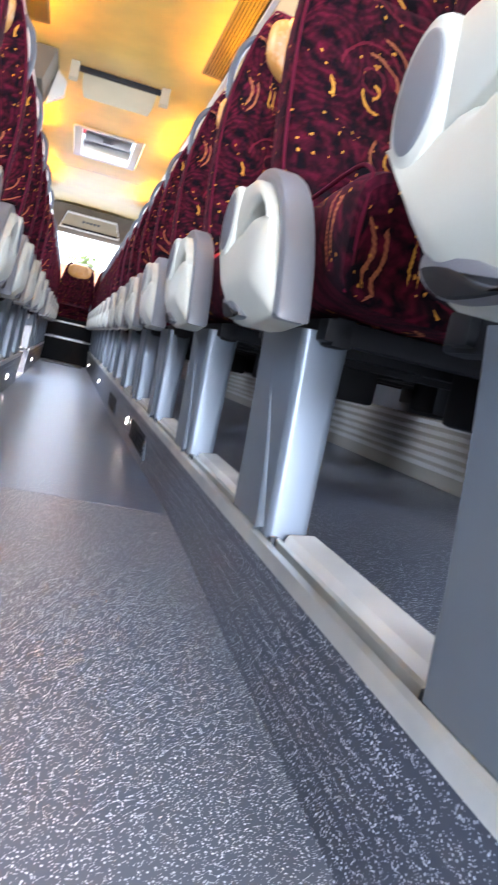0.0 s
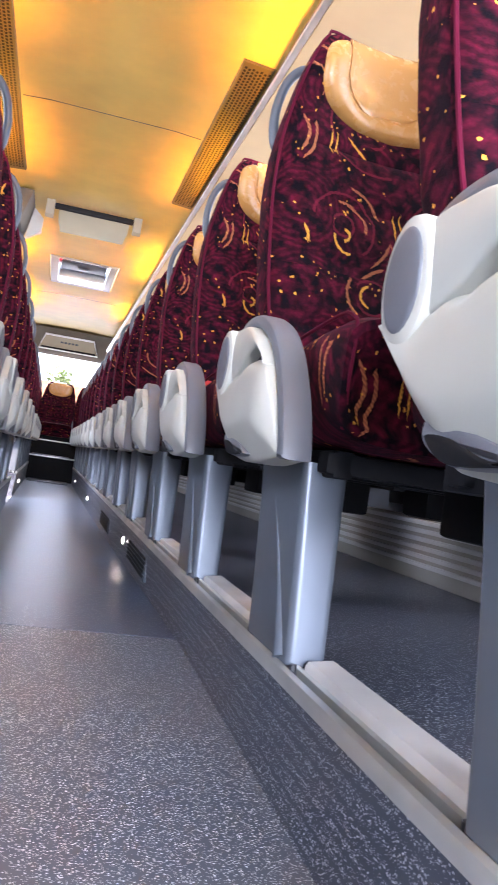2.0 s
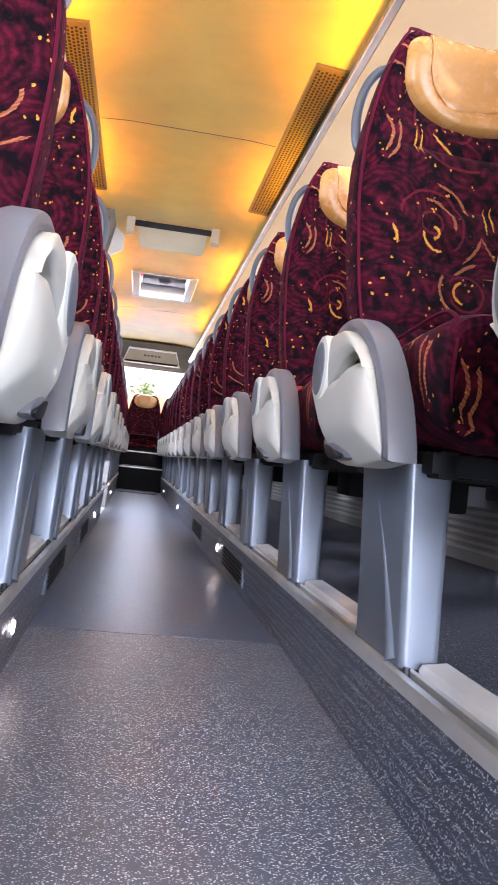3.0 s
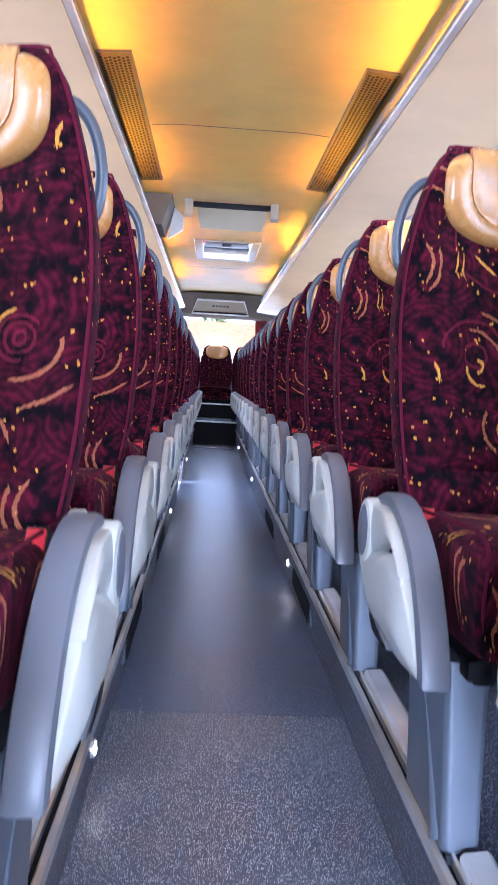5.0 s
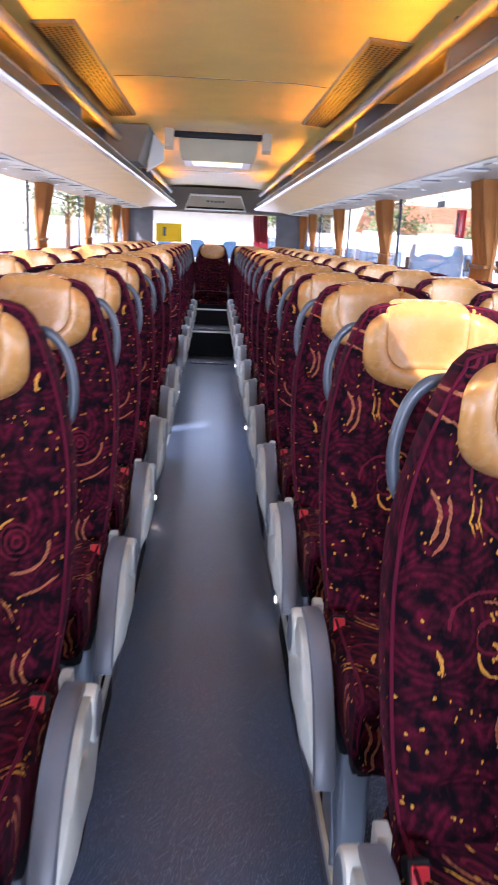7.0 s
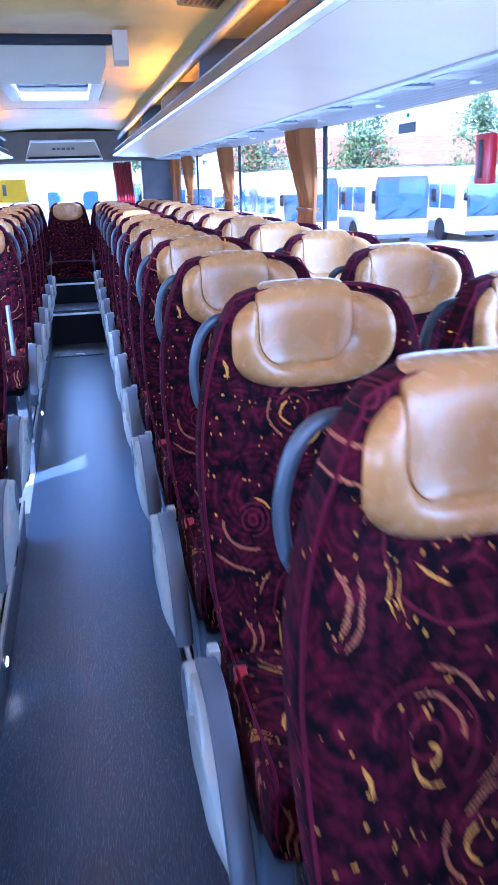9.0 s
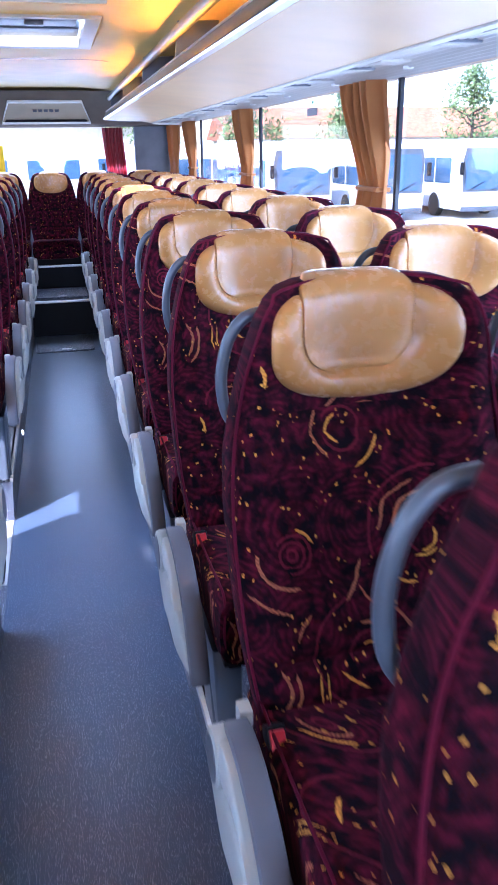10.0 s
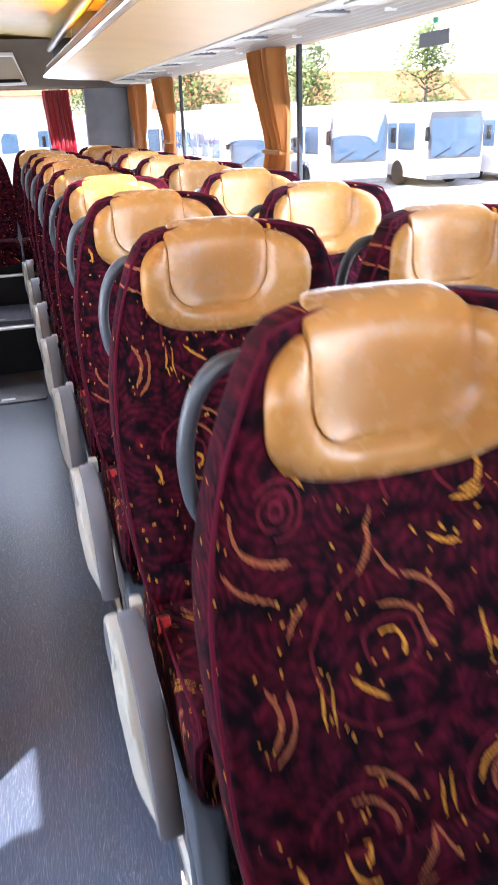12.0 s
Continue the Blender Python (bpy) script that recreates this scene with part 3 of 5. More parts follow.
def build_rack(s):
    """The overhead luggage rack with its nosing, light strip and service panel."""
    rack = tagged(holder("luggage_rack"), "cream overhead luggage rack with silver nosing", "luggage rack", group="luggage racks")
    end = 10.0

    def add(name, bm, mat, label=""):
        return part(name, mirrored(bm) if s < 0 else bm, mat, rack, label)

    def along(prof, a=Y0 + 0.02, b=end):
        rings = [[(x, y, z) for x, z in prof] for y in (a, min(b, 9.45))]
        if b == end:  # the rear end turns round to the wall
            for k in range(1, 13):
                t = radians(7.5 * k) * 0.985
                rings.append([(x + (1.212 - x) * (1 - math.cos(t)), 9.45 + (0.62 - 0.35 * clamp((x - 0.5) / 0.7)) * math.sin(t), z) for x, z in prof])
        return loft(bmesh.new(), rings)

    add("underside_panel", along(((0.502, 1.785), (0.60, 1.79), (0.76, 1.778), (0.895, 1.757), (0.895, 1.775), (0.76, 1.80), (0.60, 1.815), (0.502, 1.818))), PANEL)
    add("nosing", along(((0.477, 1.793), (0.480, 1.786), (0.499, 1.784), (0.499, 1.82), (0.488, 1.797))), ALU, "bright aluminium nosing")
    add("band", along(((0.479, 1.797), (0.487, 1.804), (0.497, 1.825), (0.501, 1.826), (0.511, 1.848), (0.522, 1.848), (0.506, 1.806))), OLIVE, "dark olive-grey band")
    add("top_trim", along(((0.503, 1.849), (0.512, 1.856), (0.530, 1.857), (0.530, 1.849))), ALU)
    for a, b in ((-2.2, -0.4), (0.35, 2.25), (2.95, 3.9), (5.0, 6.2), (7.4, 8.6)):
        add("light_strip", along(((0.534, 1.843), (0.534, 1.850), (0.556, 1.852), (0.556, 1.843)), a, b), AMBER, "glowing amber light strip")
    add("shelf", along(((0.50, 1.822), (0.90, 1.80), (1.20, 1.80), (1.20, 1.825), (0.56, 1.848))), GREY_WALL)
    add("edge_trim", along(((0.897, 1.752), (0.912, 1.748), (0.918, 1.757), (0.912, 1.778), (0.897, 1.778))), SERVICE)
    ribs = ()
    for k in range(25):  # shallow ribs along the panel
        x = 0.92 + 0.292 * k / 24
        z = 1.764 + 0.008 * clamp((x - 0.92) / 0.13) - 0.020 * clamp((x - 1.05) / 0.162)
        ribs += ((x, z + (0.0025 if k % 2 else 0.0)),) if k in (0, 24) else ((x - 0.003, z + (0.003 if k % 2 else 0.0)), (x + 0.003, z + (0.003 if k % 2 else 0.0)))
    add("service_panel", along(ribs + ((1.212, 1.79), (0.92, 1.79))), SERVICE, "pale grey service panel with vents and lights")
    bm = bmesh.new()
    tube(bm, [(0.575, Y0 + 0.02, 1.985), (0.575, end, 1.985)], 0.022, 12)
    add("hand_rail", bm, RAIL_BEIGE, "cream tubular rail with small holes")
    for k in range(8):
        y = 0.3 + k * 1.38
        add("bracket", loft(bmesh.new(), [[(0.58, yy, 1.86), (0.60, yy, 2.045), (0.78, yy, 2.05), (0.74, yy, 1.85)] for yy in (y - 0.012, y + 0.012)]), LOOP_GREY)
    for k in range(15):
        y = -0.3 + k * PITCH
        bm = boxed(0.99, 1.09, y - 0.05, y + 0.05, 1.7645, 1.776, 0.003)
        add("reading_unit", bm, SERVICE)
        bm = bmesh.new()
        cylinder(bm, (1.14, y + 0.09, 1.758), (1.14, y + 0.09, 1.770), 0.016)
        add("speaker_button", bm, WHITE)
        vent = add("air_vent", boxed(0.965, 1.075, y + 0.20, y + 0.27, 1.7645, 1.776, 0.003), GREY_PAD, "grey louvred air vent")
        for q in range(4):
            bm = boxed(0.97, 1.07, y + 0.207 + 0.016 * q, y + 0.214 + 0.016 * q, 1.7615, 1.768, 0.001)
            part("slat", mirrored(bm) if s < 0 else bm, SERVICE, vent)
    return rack


for side in (1, -1):
    build_rack(side)


# ---- seats ----
BACK_SPINE = ((0.415, 0.585, 0.205, 0.05), (0.430, 0.68, 0.220, 0.056), (0.464, 0.77, 0.232, 0.062), (0.492, 0.87, 0.238, 0.062), (0.519, 0.98, 0.240, 0.062),
              (0.538, 1.07, 0.235, 0.060), (0.550, 1.14, 0.224, 0.056), (0.556, 1.20, 0.211, 0.052), (0.559, 1.245, 0.199, 0.050), (0.561, 1.285, 0.185, 0.047),
              (0.562, 1.312, 0.169, 0.043), (0.563, 1.330, 0.148, 0.037), (0.564, 1.338, 0.120, 0.026), (0.564, 1.341, 0.085, 0.012))
SEAMS = (0.735, 0.862, 0.985, 1.10)


def back_at(z):
    """Centre y of the backrest at a height."""
    for a, b in zip(BACK_SPINE, BACK_SPINE[1:]):
        if z <= b[1]:
            return a[0] + (b[0] - a[0]) * (z - a[1]) / (b[1] - a[1])
    return BACK_SPINE[-1][0]


def wing(x, z):
    """How far the shoulders of the back stand forward of its middle."""
    side = clamp((abs(x) - 0.03) / 0.145)
    return side ** 1.4 * (0.018 * clamp((z - 0.58) * 4) + 0.056 * clamp((z - 1.04) / 0.22))


def back_mesh():
    spine = []
    for a, b in zip(BACK_SPINE, BACK_SPINE[1:]):
        n = 5 if b[1] - a[1] > 0.05 else 2
        spine += [[p + (q - p) * k / n for p, q in zip(a, b)] for k in range(n)]
    spine.append(BACK_SPINE[-1])
    rings = []
    for y, z, w, th in spine:
        fold = sum(math.exp(-((z - c) / 0.010) ** 2) for c in SEAMS)
        ring = []
        for k in range(76):
            t = 2 * math.pi * k / 76
            c, s = math.cos(t), math.sin(t)
            x = w * math.copysign(abs(c) ** 0.45, c)
            f = math.copysign(abs(s) ** 0.45, s)
            d = th * f * (1 - 0.5 * clamp((z - 1.06) / 0.12) * (f < 0))
            front = clamp(0.5 - 0.5 * f)
            d -= (0.62 + 0.38 * front) * wing(x, z)
            if f < -0.3:
                d += 0.007 * fold * clamp((0.19 - abs(x)) / 0.03) - 0.004 * clamp(1 - (x / w) ** 2) * (1 - fold)
            ring.append((x, y + d, z))
        rings.append(ring)
    return loft(bmesh.new(), rings)


PAD_Z, PAD_W, PAD_UP, PAD_DOWN = 1.238, 0.164, 0.094, 0.098
PAD_LIFT = ((0.0, 0.030), (0.50, 0.031), (0.70, 0.033), (0.80, 0.031), (0.88, 0.025), (0.94, 0.015), (0.975, 0.004), (1.0, -0.022), (9.0, -0.022))
FLAP_W, FLAP_R, FLAP_LOW = 0.094, 0.066, 1.193


FLAP_X = -0.012  # the flap sits a little towards the aisle


def flap_edge(x, z):
    """Distance outside the flap's outline."""
    dx, dz = abs(x - FLAP_X) - (FLAP_W - FLAP_R), FLAP_LOW + FLAP_R - z
    return math.hypot(max(dx, 0), max(dz, 0)) + min(max(dx, dz), 0) - FLAP_R


def pad_front(x, z):
    """Where the front of the headrest pad stands at a place on it."""
    h, n = (PAD_UP, 3.4) if z > PAD_Z else (PAD_DOWN, 2.3)
    r = ((abs(x) / PAD_W) ** n + (abs(z - PAD_Z) / h) ** n) ** (1 / n)
    lift = PAD_LIFT[-1][1]
    for (r0, a), (r1, b) in zip(PAD_LIFT, PAD_LIFT[1:]):
        if r <= r1:
            lift = a + (b - a) * (r - r0) / (r1 - r0)
            break
    e = flap_edge(x, z)
    sink = clamp((0.010 - e) / 0.026)
    sink = 0.015 * sink * sink * (3 - 2 * sink)
    return back_at(min(z, 1.3)) - 0.023 - lift - wing(x, z) + sink


def headrest_mesh():
    """The leather pad: a shield-shaped cushion with a puffed rim and a sunken middle."""
    n, rings = 112, []
    for rad in (1.0, 0.992, 0.98, 0.965, 0.945, 0.92, 0.89, 0.86, 0.83, 0.80, 0.76, 0.72, 0.68, 0.64, 0.60, 0.55, 0.50, 0.40, 0.25, 0.06):
        ring = []
        for k in range(n):
            t = 2 * math.pi * k / n
            c, s = math.cos(t), math.sin(t)
            p = 2 / 3.4 if s > 0 else 2 / 2.3
            x = PAD_W * rad * math.copysign(abs(c) ** p, c)
            z = PAD_Z + (PAD_UP if s > 0 else PAD_DOWN) * rad * math.copysign(abs(s) ** p, s)
            e = flap_edge(x, z)
            ring.append((x, pad_front(x, z) + 0.005 * math.exp(-(e / 0.005) ** 2) + 0.02 * clamp((-0.012 - e) / 0.012), z))
        rings.append(ring)
    return loft(bmesh.new(), rings, caps=False)


def flap_mesh():
    """The leather flap over the top of the headrest, with rounded lower corners."""
    cols = (-1, -0.985, -0.96, -0.92, -0.86, -0.7, -0.4, 0, 0.4, 0.7, 0.86, 0.92, 0.96, 0.985, 1)
    depth = {1: -0.004, 0.985: 0.0, 0.96: 0.002, 0.92: 0.0034, 0.86: 0.0045, 0.7: 0.0055, 0.4: 0.006, 0: 0.006}
    rows = []
    top = 1.312
    for z in (1.1935, 1.195, 1.198, 1.203, 1.209, 1.217, 1.23, 1.25, 1.275, 1.30, top):
        drop = clamp((FLAP_LOW + FLAP_R - z) / FLAP_R)
        w = FLAP_W - FLAP_R + FLAP_R * math.sqrt(max(0.0, 1 - drop * drop))
        fade = clamp((z - 1.1935) / 0.010)
        rows.append([(u * w + FLAP_X, pad_front(u * w + FLAP_X, z) - (depth[abs(u)] * fade - 0.005 * (1 - fade)), z) for u in cols])
    mid = 0.565
    for k in range(1, 10):
        a = radians(20 * k)
        row = []
        for u in cols:
            x = u * FLAP_W * (1 - 0.26 * clamp((k - 2) / 5)) + FLAP_X * (1 - clamp((k - 2) / 5))
            d = depth[abs(u)]
            reach = mid - (pad_front(x, top) - d) if a < math.pi / 2 else 0.052 + d
            row.append((x, mid - reach * math.cos(a), top + (0.031 + d) * math.sin(a) - 0.12 * x * x * math.sin(a)))
        rows.append(row)
    rows.append([(u * FLAP_W * 0.74, 0.621, 1.265) for u in cols])
    rings = [row + [(x, y + 0.012 if k < 13 else y - 0.012, z - (0.012 if 10 < k < 20 else 0)) for x, y, z in reversed(row)] for k, row in enumerate(rows)]
    return loft(bmesh.new(), rings)


def cushion_mesh():
    rings = []
    for y, lo, hi, w in ((0.004, 0.545, 0.655, 0.20), (-0.008, 0.528, 0.672, 0.214), (-0.006, 0.515, 0.684, 0.222), (0.03, 0.508, 0.692, 0.226), (0.12, 0.505, 0.690, 0.226),
                         (0.25, 0.505, 0.678, 0.226), (0.38, 0.505, 0.670, 0.224), (0.46, 0.51, 0.665, 0.218)):
        mid, half = (lo + hi) / 2, (hi - lo) / 2
        ring = []
        for k in range(32):
            t = 2 * math.pi * k / 32
            c, s = math.cos(t), math.sin(t)
            x = w * math.copysign(abs(c) ** 0.34, c)
            z = mid + half * math.copysign(abs(s) ** 0.4, s)
            if s > 0.5 and y > 0.05:
                z -= 0.012 * (1 - (x / w) ** 2)
            ring.append((x, y, z))
        rings.append(ring)
    return loft(bmesh.new(), rings)


def path2(points, steps=3, closed=False):
    return [(p.x, p.y) for p in smooth_path([Vector((a, b, 0)) for a, b in points], steps, closed)]


ARM_CREST = ((0.02, 0.492), (0.027, 0.507), (0.052, 0.557), (0.098, 0.612), (0.16, 0.654), (0.24, 0.681), (0.32, 0.683), (0.365, 0.674), (0.405, 0.645))
ARM_SLIT = ((0.02, 0.491), (0.027, 0.506), (0.052, 0.556), (0.085, 0.596), (0.098, 0.610), (0.116, 0.626), (0.15, 0.639), (0.19, 0.641), (0.235, 0.632), (0.275, 0.613), (0.31, 0.602), (0.36, 0.596), (0.405, 0.606))
ARM_FOOT = ((0.02, 0.486), (0.12, 0.477), (0.20, 0.476), (0.27, 0.482), (0.315, 0.512), (0.355, 0.555), (0.405, 0.602))


def along_curve(points, y):
    """Height of a smoothed line through (y, z) points."""
    def raw(q):
        for (a, za), (b, zb) in zip(points, points[1:]):
            if q <= b:
                return za + (zb - za) * clamp((q - a) / (b - a))
        return points[-1][1]
    return sum(raw(y + d) for d in (-0.012, -0.006, 0.0, 0.006, 0.012)) / 5


def arm_shell(cx, y0, y1, low, high, height):
    """A moulded shell between two lines, swelling towards the aisle by height(y, v)."""
    rings = []
    for k in range(49):
        y = y0 + (y1 - y0) * (1 - math.cos(math.pi * k / 48)) / 2
        a, b = along_curve(low, y), along_curve(high, y)
        b = max(b, a + 0.002)
        ring = []
        for q in range(25):
            v = (1 - math.cos(math.pi * q / 24)) / 2
            edge = min(v, 1 - v) * (b - a) / 0.004
            soft = 0.003 * (1 - math.sqrt(clamp(1 - (1 - clamp(edge)) ** 2)))
            ring.append((cx - height(y, v) + soft, y, a + (b - a) * v))
        rings.append(ring + [(cx + 0.044, y, b), (cx + 0.044, y, a)])
    return loft(bmesh.new(), rings)


def arm_parts(parent, cx):
    """The aisle-side arm: cream body and hoop, grey pad, round cap and lever. cx: the aisle face's x."""
    crest = path2([(0.372, 0.690), (0.32, 0.703), (0.24, 0.701), (0.15, 0.673), (0.08, 0.628), (0.028, 0.568), (0.0, 0.51), (-0.006, 0.484)])
    inner = path2([(0.022, 0.484), (0.027, 0.505), (0.052, 0.555), (0.098, 0.61), (0.16, 0.652), (0.24, 0.679), (0.32, 0.681), (0.365, 0.672)])
    part("arm_pad", slab(bmesh.new(), crest + inner, cx + 0.001, cx + 0.043, 0.008), GREY_PAD, parent, "grey padded arm strip")
    part("arm_hoop", arm_shell(cx, 0.098, 0.402, ARM_SLIT, ARM_CREST, lambda y, v: 0.0105 + 0.005 * math.sin(math.pi * v)), CREAM, parent)

    def swell(y, v):  # the body sinks into the slit below the hoop
        deep = clamp((y - 0.10) / 0.05) * clamp((0.295 - y) / 0.06)
        shoulder = 0.30 + 0.10 * clamp((0.30 - y) / 0.2)
        rise = 0.0205 - 0.010 * clamp((v - shoulder) / (1 - shoulder)) ** 2 if v > shoulder else 0.0205 - 0.024 * (1 - v / shoulder) ** 1.2
        tip = clamp((y - 0.022) / 0.095)  # it dies away behind the front of the pad
        rise = -0.004 + (rise + 0.004) * tip * (2 - tip)
        return rise - 0.050 * deep * deep * (3 - 2 * deep) * math.exp(-((1 - v) / 0.085) ** 2)

    ys = [0.135 + 0.0135 * k for k in range(11)]
    slit = [(y, along_curve(ARM_SLIT, y) - 0.0005) for y in ys] + [(y, along_curve(ARM_SLIT, y) - 0.020) for y in reversed(ys)]
    # black plate set in the slit as its painted shade
    part("arm_recess", slab(bmesh.new(), slit, cx + 0.008, cx + 0.036, 0.001), BLACK, parent)
    part("arm_body", arm_shell(cx, 0.024, 0.402, ARM_FOOT, ARM_SLIT, swell), CREAM, parent, "cream moulded arm body")
    cap = [(0.36 + 0.046 * math.cos(t), 0.632 + 0.056 * math.sin(t)) for t in (2 * math.pi * k / 28 for k in range(28))]
    def angled(bm):  # the cap faces a little to the front
        m = Matrix.Translation((cx + 0.008, 0.36, 0)) @ Matrix.Rotation(radians(3), 4, "Z") @ Matrix.Translation((-cx - 0.012, -0.36, 0))
        bm.transform(m)
        return bm

    rim = part("arm_cap_rim", angled(slab(bmesh.new(), cap, cx - 0.017, cx + 0.036, 0.008)), CREAM, parent)
    cap = [(0.36 + 0.0345 * math.cos(t), 0.632 + 0.0445 * math.sin(t)) for t in (2 * math.pi * k / 28 for k in range(28))]
    part("arm_cap", angled(slab(bmesh.new(), cap, cx - 0.0180, cx - 0.002, 0.002, 0.0015)), GREY_PAD, rim, "round grey cap")
    lever = path2([(0.296, 0.521), (0.26, 0.519), (0.21, 0.507), (0.150, 0.487), (0.20, 0.483), (0.26, 0.486), (0.300, 0.502)], 4, True)
    part("recline_lever", slab(bmesh.new(), lever, cx - 0.0125, cx + 0.02, 0.006), GREY_PAD, parent, "grey recline lever")
    notch = path2([(0.292, 0.506), (0.25, 0.504), (0.20, 0.491), (0.165, 0.487), (0.21, 0.4845), (0.26, 0.4875)], 4, True)
    # raised black plate paints the dark of the hollow under the lever
    part("lever_recess", slab(bmesh.new(), notch, cx - 0.0140, cx + 0.0, 0.002), BLACK, parent)
    for o in parent.children_recursive:  # the arm is shorter behind its front strip
        for v in o.data.vertices:
            if v.co.y > 0.05:
                v.co.y = 0.05 + (v.co.y - 0.05) * 0.875


def add_fabric_seat(thing, cx, aisle):
    """One place of a double seat: cushion and back with its headrest."""
    def at(bm):
        for v in bm.verts:
            v.co.x += cx
        return bm

    def lean(bm, aside=0.0):
        for v in bm.verts:
            v.co.x += aside
            v.co.y -= 0.004
        return at(bm)

    back = part("backrest", lean(back_mesh()), FABRIC, thing, "burgundy patterned backrest with copper swirls")
    part("headrest", lean(headrest_mesh(), -0.009), LEATHER, back, "tan leather headrest pad")
    part("headrest_flap", lean(flap_mesh(), -0.009), LEATHER, back, "tan leather flap over the top")
    up = [(-(w - 0.004), y - th * 0.75 * (1 - 0.5 * clamp((z - 1.06) / 0.12)) - 0.9 * wing(w, z), z) for y, z, w, th in BACK_SPINE[1:-2]]
    line = up + [(0.0, 0.556, 1.343)] + [(-x, y, z) for x, y, z in reversed(up)]
    part("piping", lean(tube(bmesh.new(), smooth_path(line, 3), 0.0028, 6)), PIPING, back)
    cushion = part("cushion", at(cushion_mesh()), FABRIC_FLAT, thing, "burgundy patterned seat cushion")
    for s in (-1, 1):
        seam = [(s * 0.209, 0.0, 0.532), (s * 0.213, -0.007, 0.60), (s * 0.209, -0.002, 0.662), (s * 0.208, 0.02, 0.682), (s * 0.211, 0.06, 0.689), (s * 0.212, 0.20, 0.680), (s * 0.21, 0.40, 0.666)]
        part("piping", at(tube(bmesh.new(), smooth_path(seam, 3), 0.0030, 6)), PIPING, cushion)
    s = -1
    handle = smooth_path([(s * 0.150, 0.570, 1.285), (s * 0.186, 0.572, 1.277), (s * 0.212, 0.574, 1.245), (s * 0.2255, 0.575, 1.195), (s * 0.2265, 0.574, 1.150), (s * 0.218, 0.571, 1.112), (s * 0.195, 0.562, 1.085)], 4)
    part("grab_handle", lean(tube(bmesh.new(), handle, 0.0098, 12)), LOOP_GREY, back, "grey looped grab handle")


def build_double_seat():
    thing = holder("double_seat", 0, 0, 0)
    tagged(thing, "burgundy patterned double coach seat with tan leather headrests", "coach seat", group="coach seats")
    add_fabric_seat(thing, 0.495, True)
    add_fabric_seat(thing, 0.975, False)
    arm = holder("armrest")
    arm.parent = thing
    arm_parts(arm, 0.208)
    # pedestal beside the aisle
    rings = []
    for z, y0, y1, x0, x1 in ((0.214, 0.072, 0.284, 0.281, 0.338), (0.30, 0.078, 0.289, 0.279, 0.338), (0.42, 0.088, 0.302, 0.276, 0.340), (0.488, 0.094, 0.312, 0.274, 0.342)):
        rings.append([(x, y, z) for x, y in rounded((x0 + x1) / 2, (y0 + y1) / 2, (x1 - x0) / 2, (y1 - y0) / 2, 0.012, 6)])
    ped = part("pedestal", loft(bmesh.new(), rings), STEEL_PAINT, thing, "grey painted steel seat pedestal")
    ridge = tube(bmesh.new(), smooth_path([(0.2875, 0.104, 0.218), (0.2855, 0.126, 0.27), (0.2822, 0.170, 0.36), (0.2785, 0.240, 0.470)], 6), lambda f: 0.0165 * (1 - 0.85 * f), 14)
    part("pressed_ridge", ridge, STEEL_PAINT, ped)
    for y, x in ((0.062, 0.288), (0.284, 0.288), (0.062, 0.318)):
        bolt = bmesh.new()
        cylinder(bolt, (x, y, 0.205), (x, y, 0.219), 0.0055, 0.0048, 8)
        part("bolt", bolt, DARK_METAL, ped)
    frame_bm = boxed(0.29, 1.19, 0.05, 0.09, 0.475, 0.505, 0.006)
    box(frame_bm, 0.29, 1.19, 0.36, 0.40, 0.475, 0.505, 0.006)
    box(frame_bm, 0.30, 0.33, 0.05, 0.42, 0.47, 0.508, 0.006)
    box(frame_bm, 0.715, 0.745, 0.05, 0.42, 0.47, 0.508, 0.006)
    part("seat_frame", frame_bm, BLACK, thing, "black steel seat frame")
    part("seat_mechanism", boxed(0.60, 0.70, 0.14, 0.30, 0.40, 0.49, 0.012), BLACK, thing)
    part("seat_mechanism", boxed(0.84, 0.96, 0.12, 0.26, 0.41, 0.49, 0.02), BLACK, thing)
    part("wall_bracket", boxed(1.17, 1.215, 0.08, 0.36, 0.43, 0.50, 0.008), DARK_METAL, thing)
    buckle = holder("seat_belt_buckle")
    buckle.parent = thing
    part("buckle_stalk", boxed(0.285, 0.300, 0.315, 0.338, 0.58, 0.655, 0.005), BLACK, buckle)
    m = pose(0.291, 0.318, 0.652, -35, 0, 0)
    part("buckle_body", boxed(-0.016, 0.016, -0.018, 0.022, -0.034, 0.020, 0.005, m), BLACK, buckle)
    part("buckle_button", boxed(-0.0125, 0.0125, -0.025, -0.012, -0.027, 0.013, 0.003, m), RED_PLASTIC, buckle, "red release button")
    part("hinge_cover", boxed(0.238, 0.262, 0.340, 0.375, 0.655, 0.692, 0.007), CREAM, thing)
    return thing


def mirror_thing(thing):
    """The same double seat for the other side, on meshes of its own."""
    twin = copy_thing(thing, Matrix())
    for o in twin.children_recursive:
        if o.type == "MESH":
            o.data = o.data.copy()
            o.data.transform(Matrix.Diagonal((-1, 1, 1, 1)))
            o.data.flip_normals()
    return twin


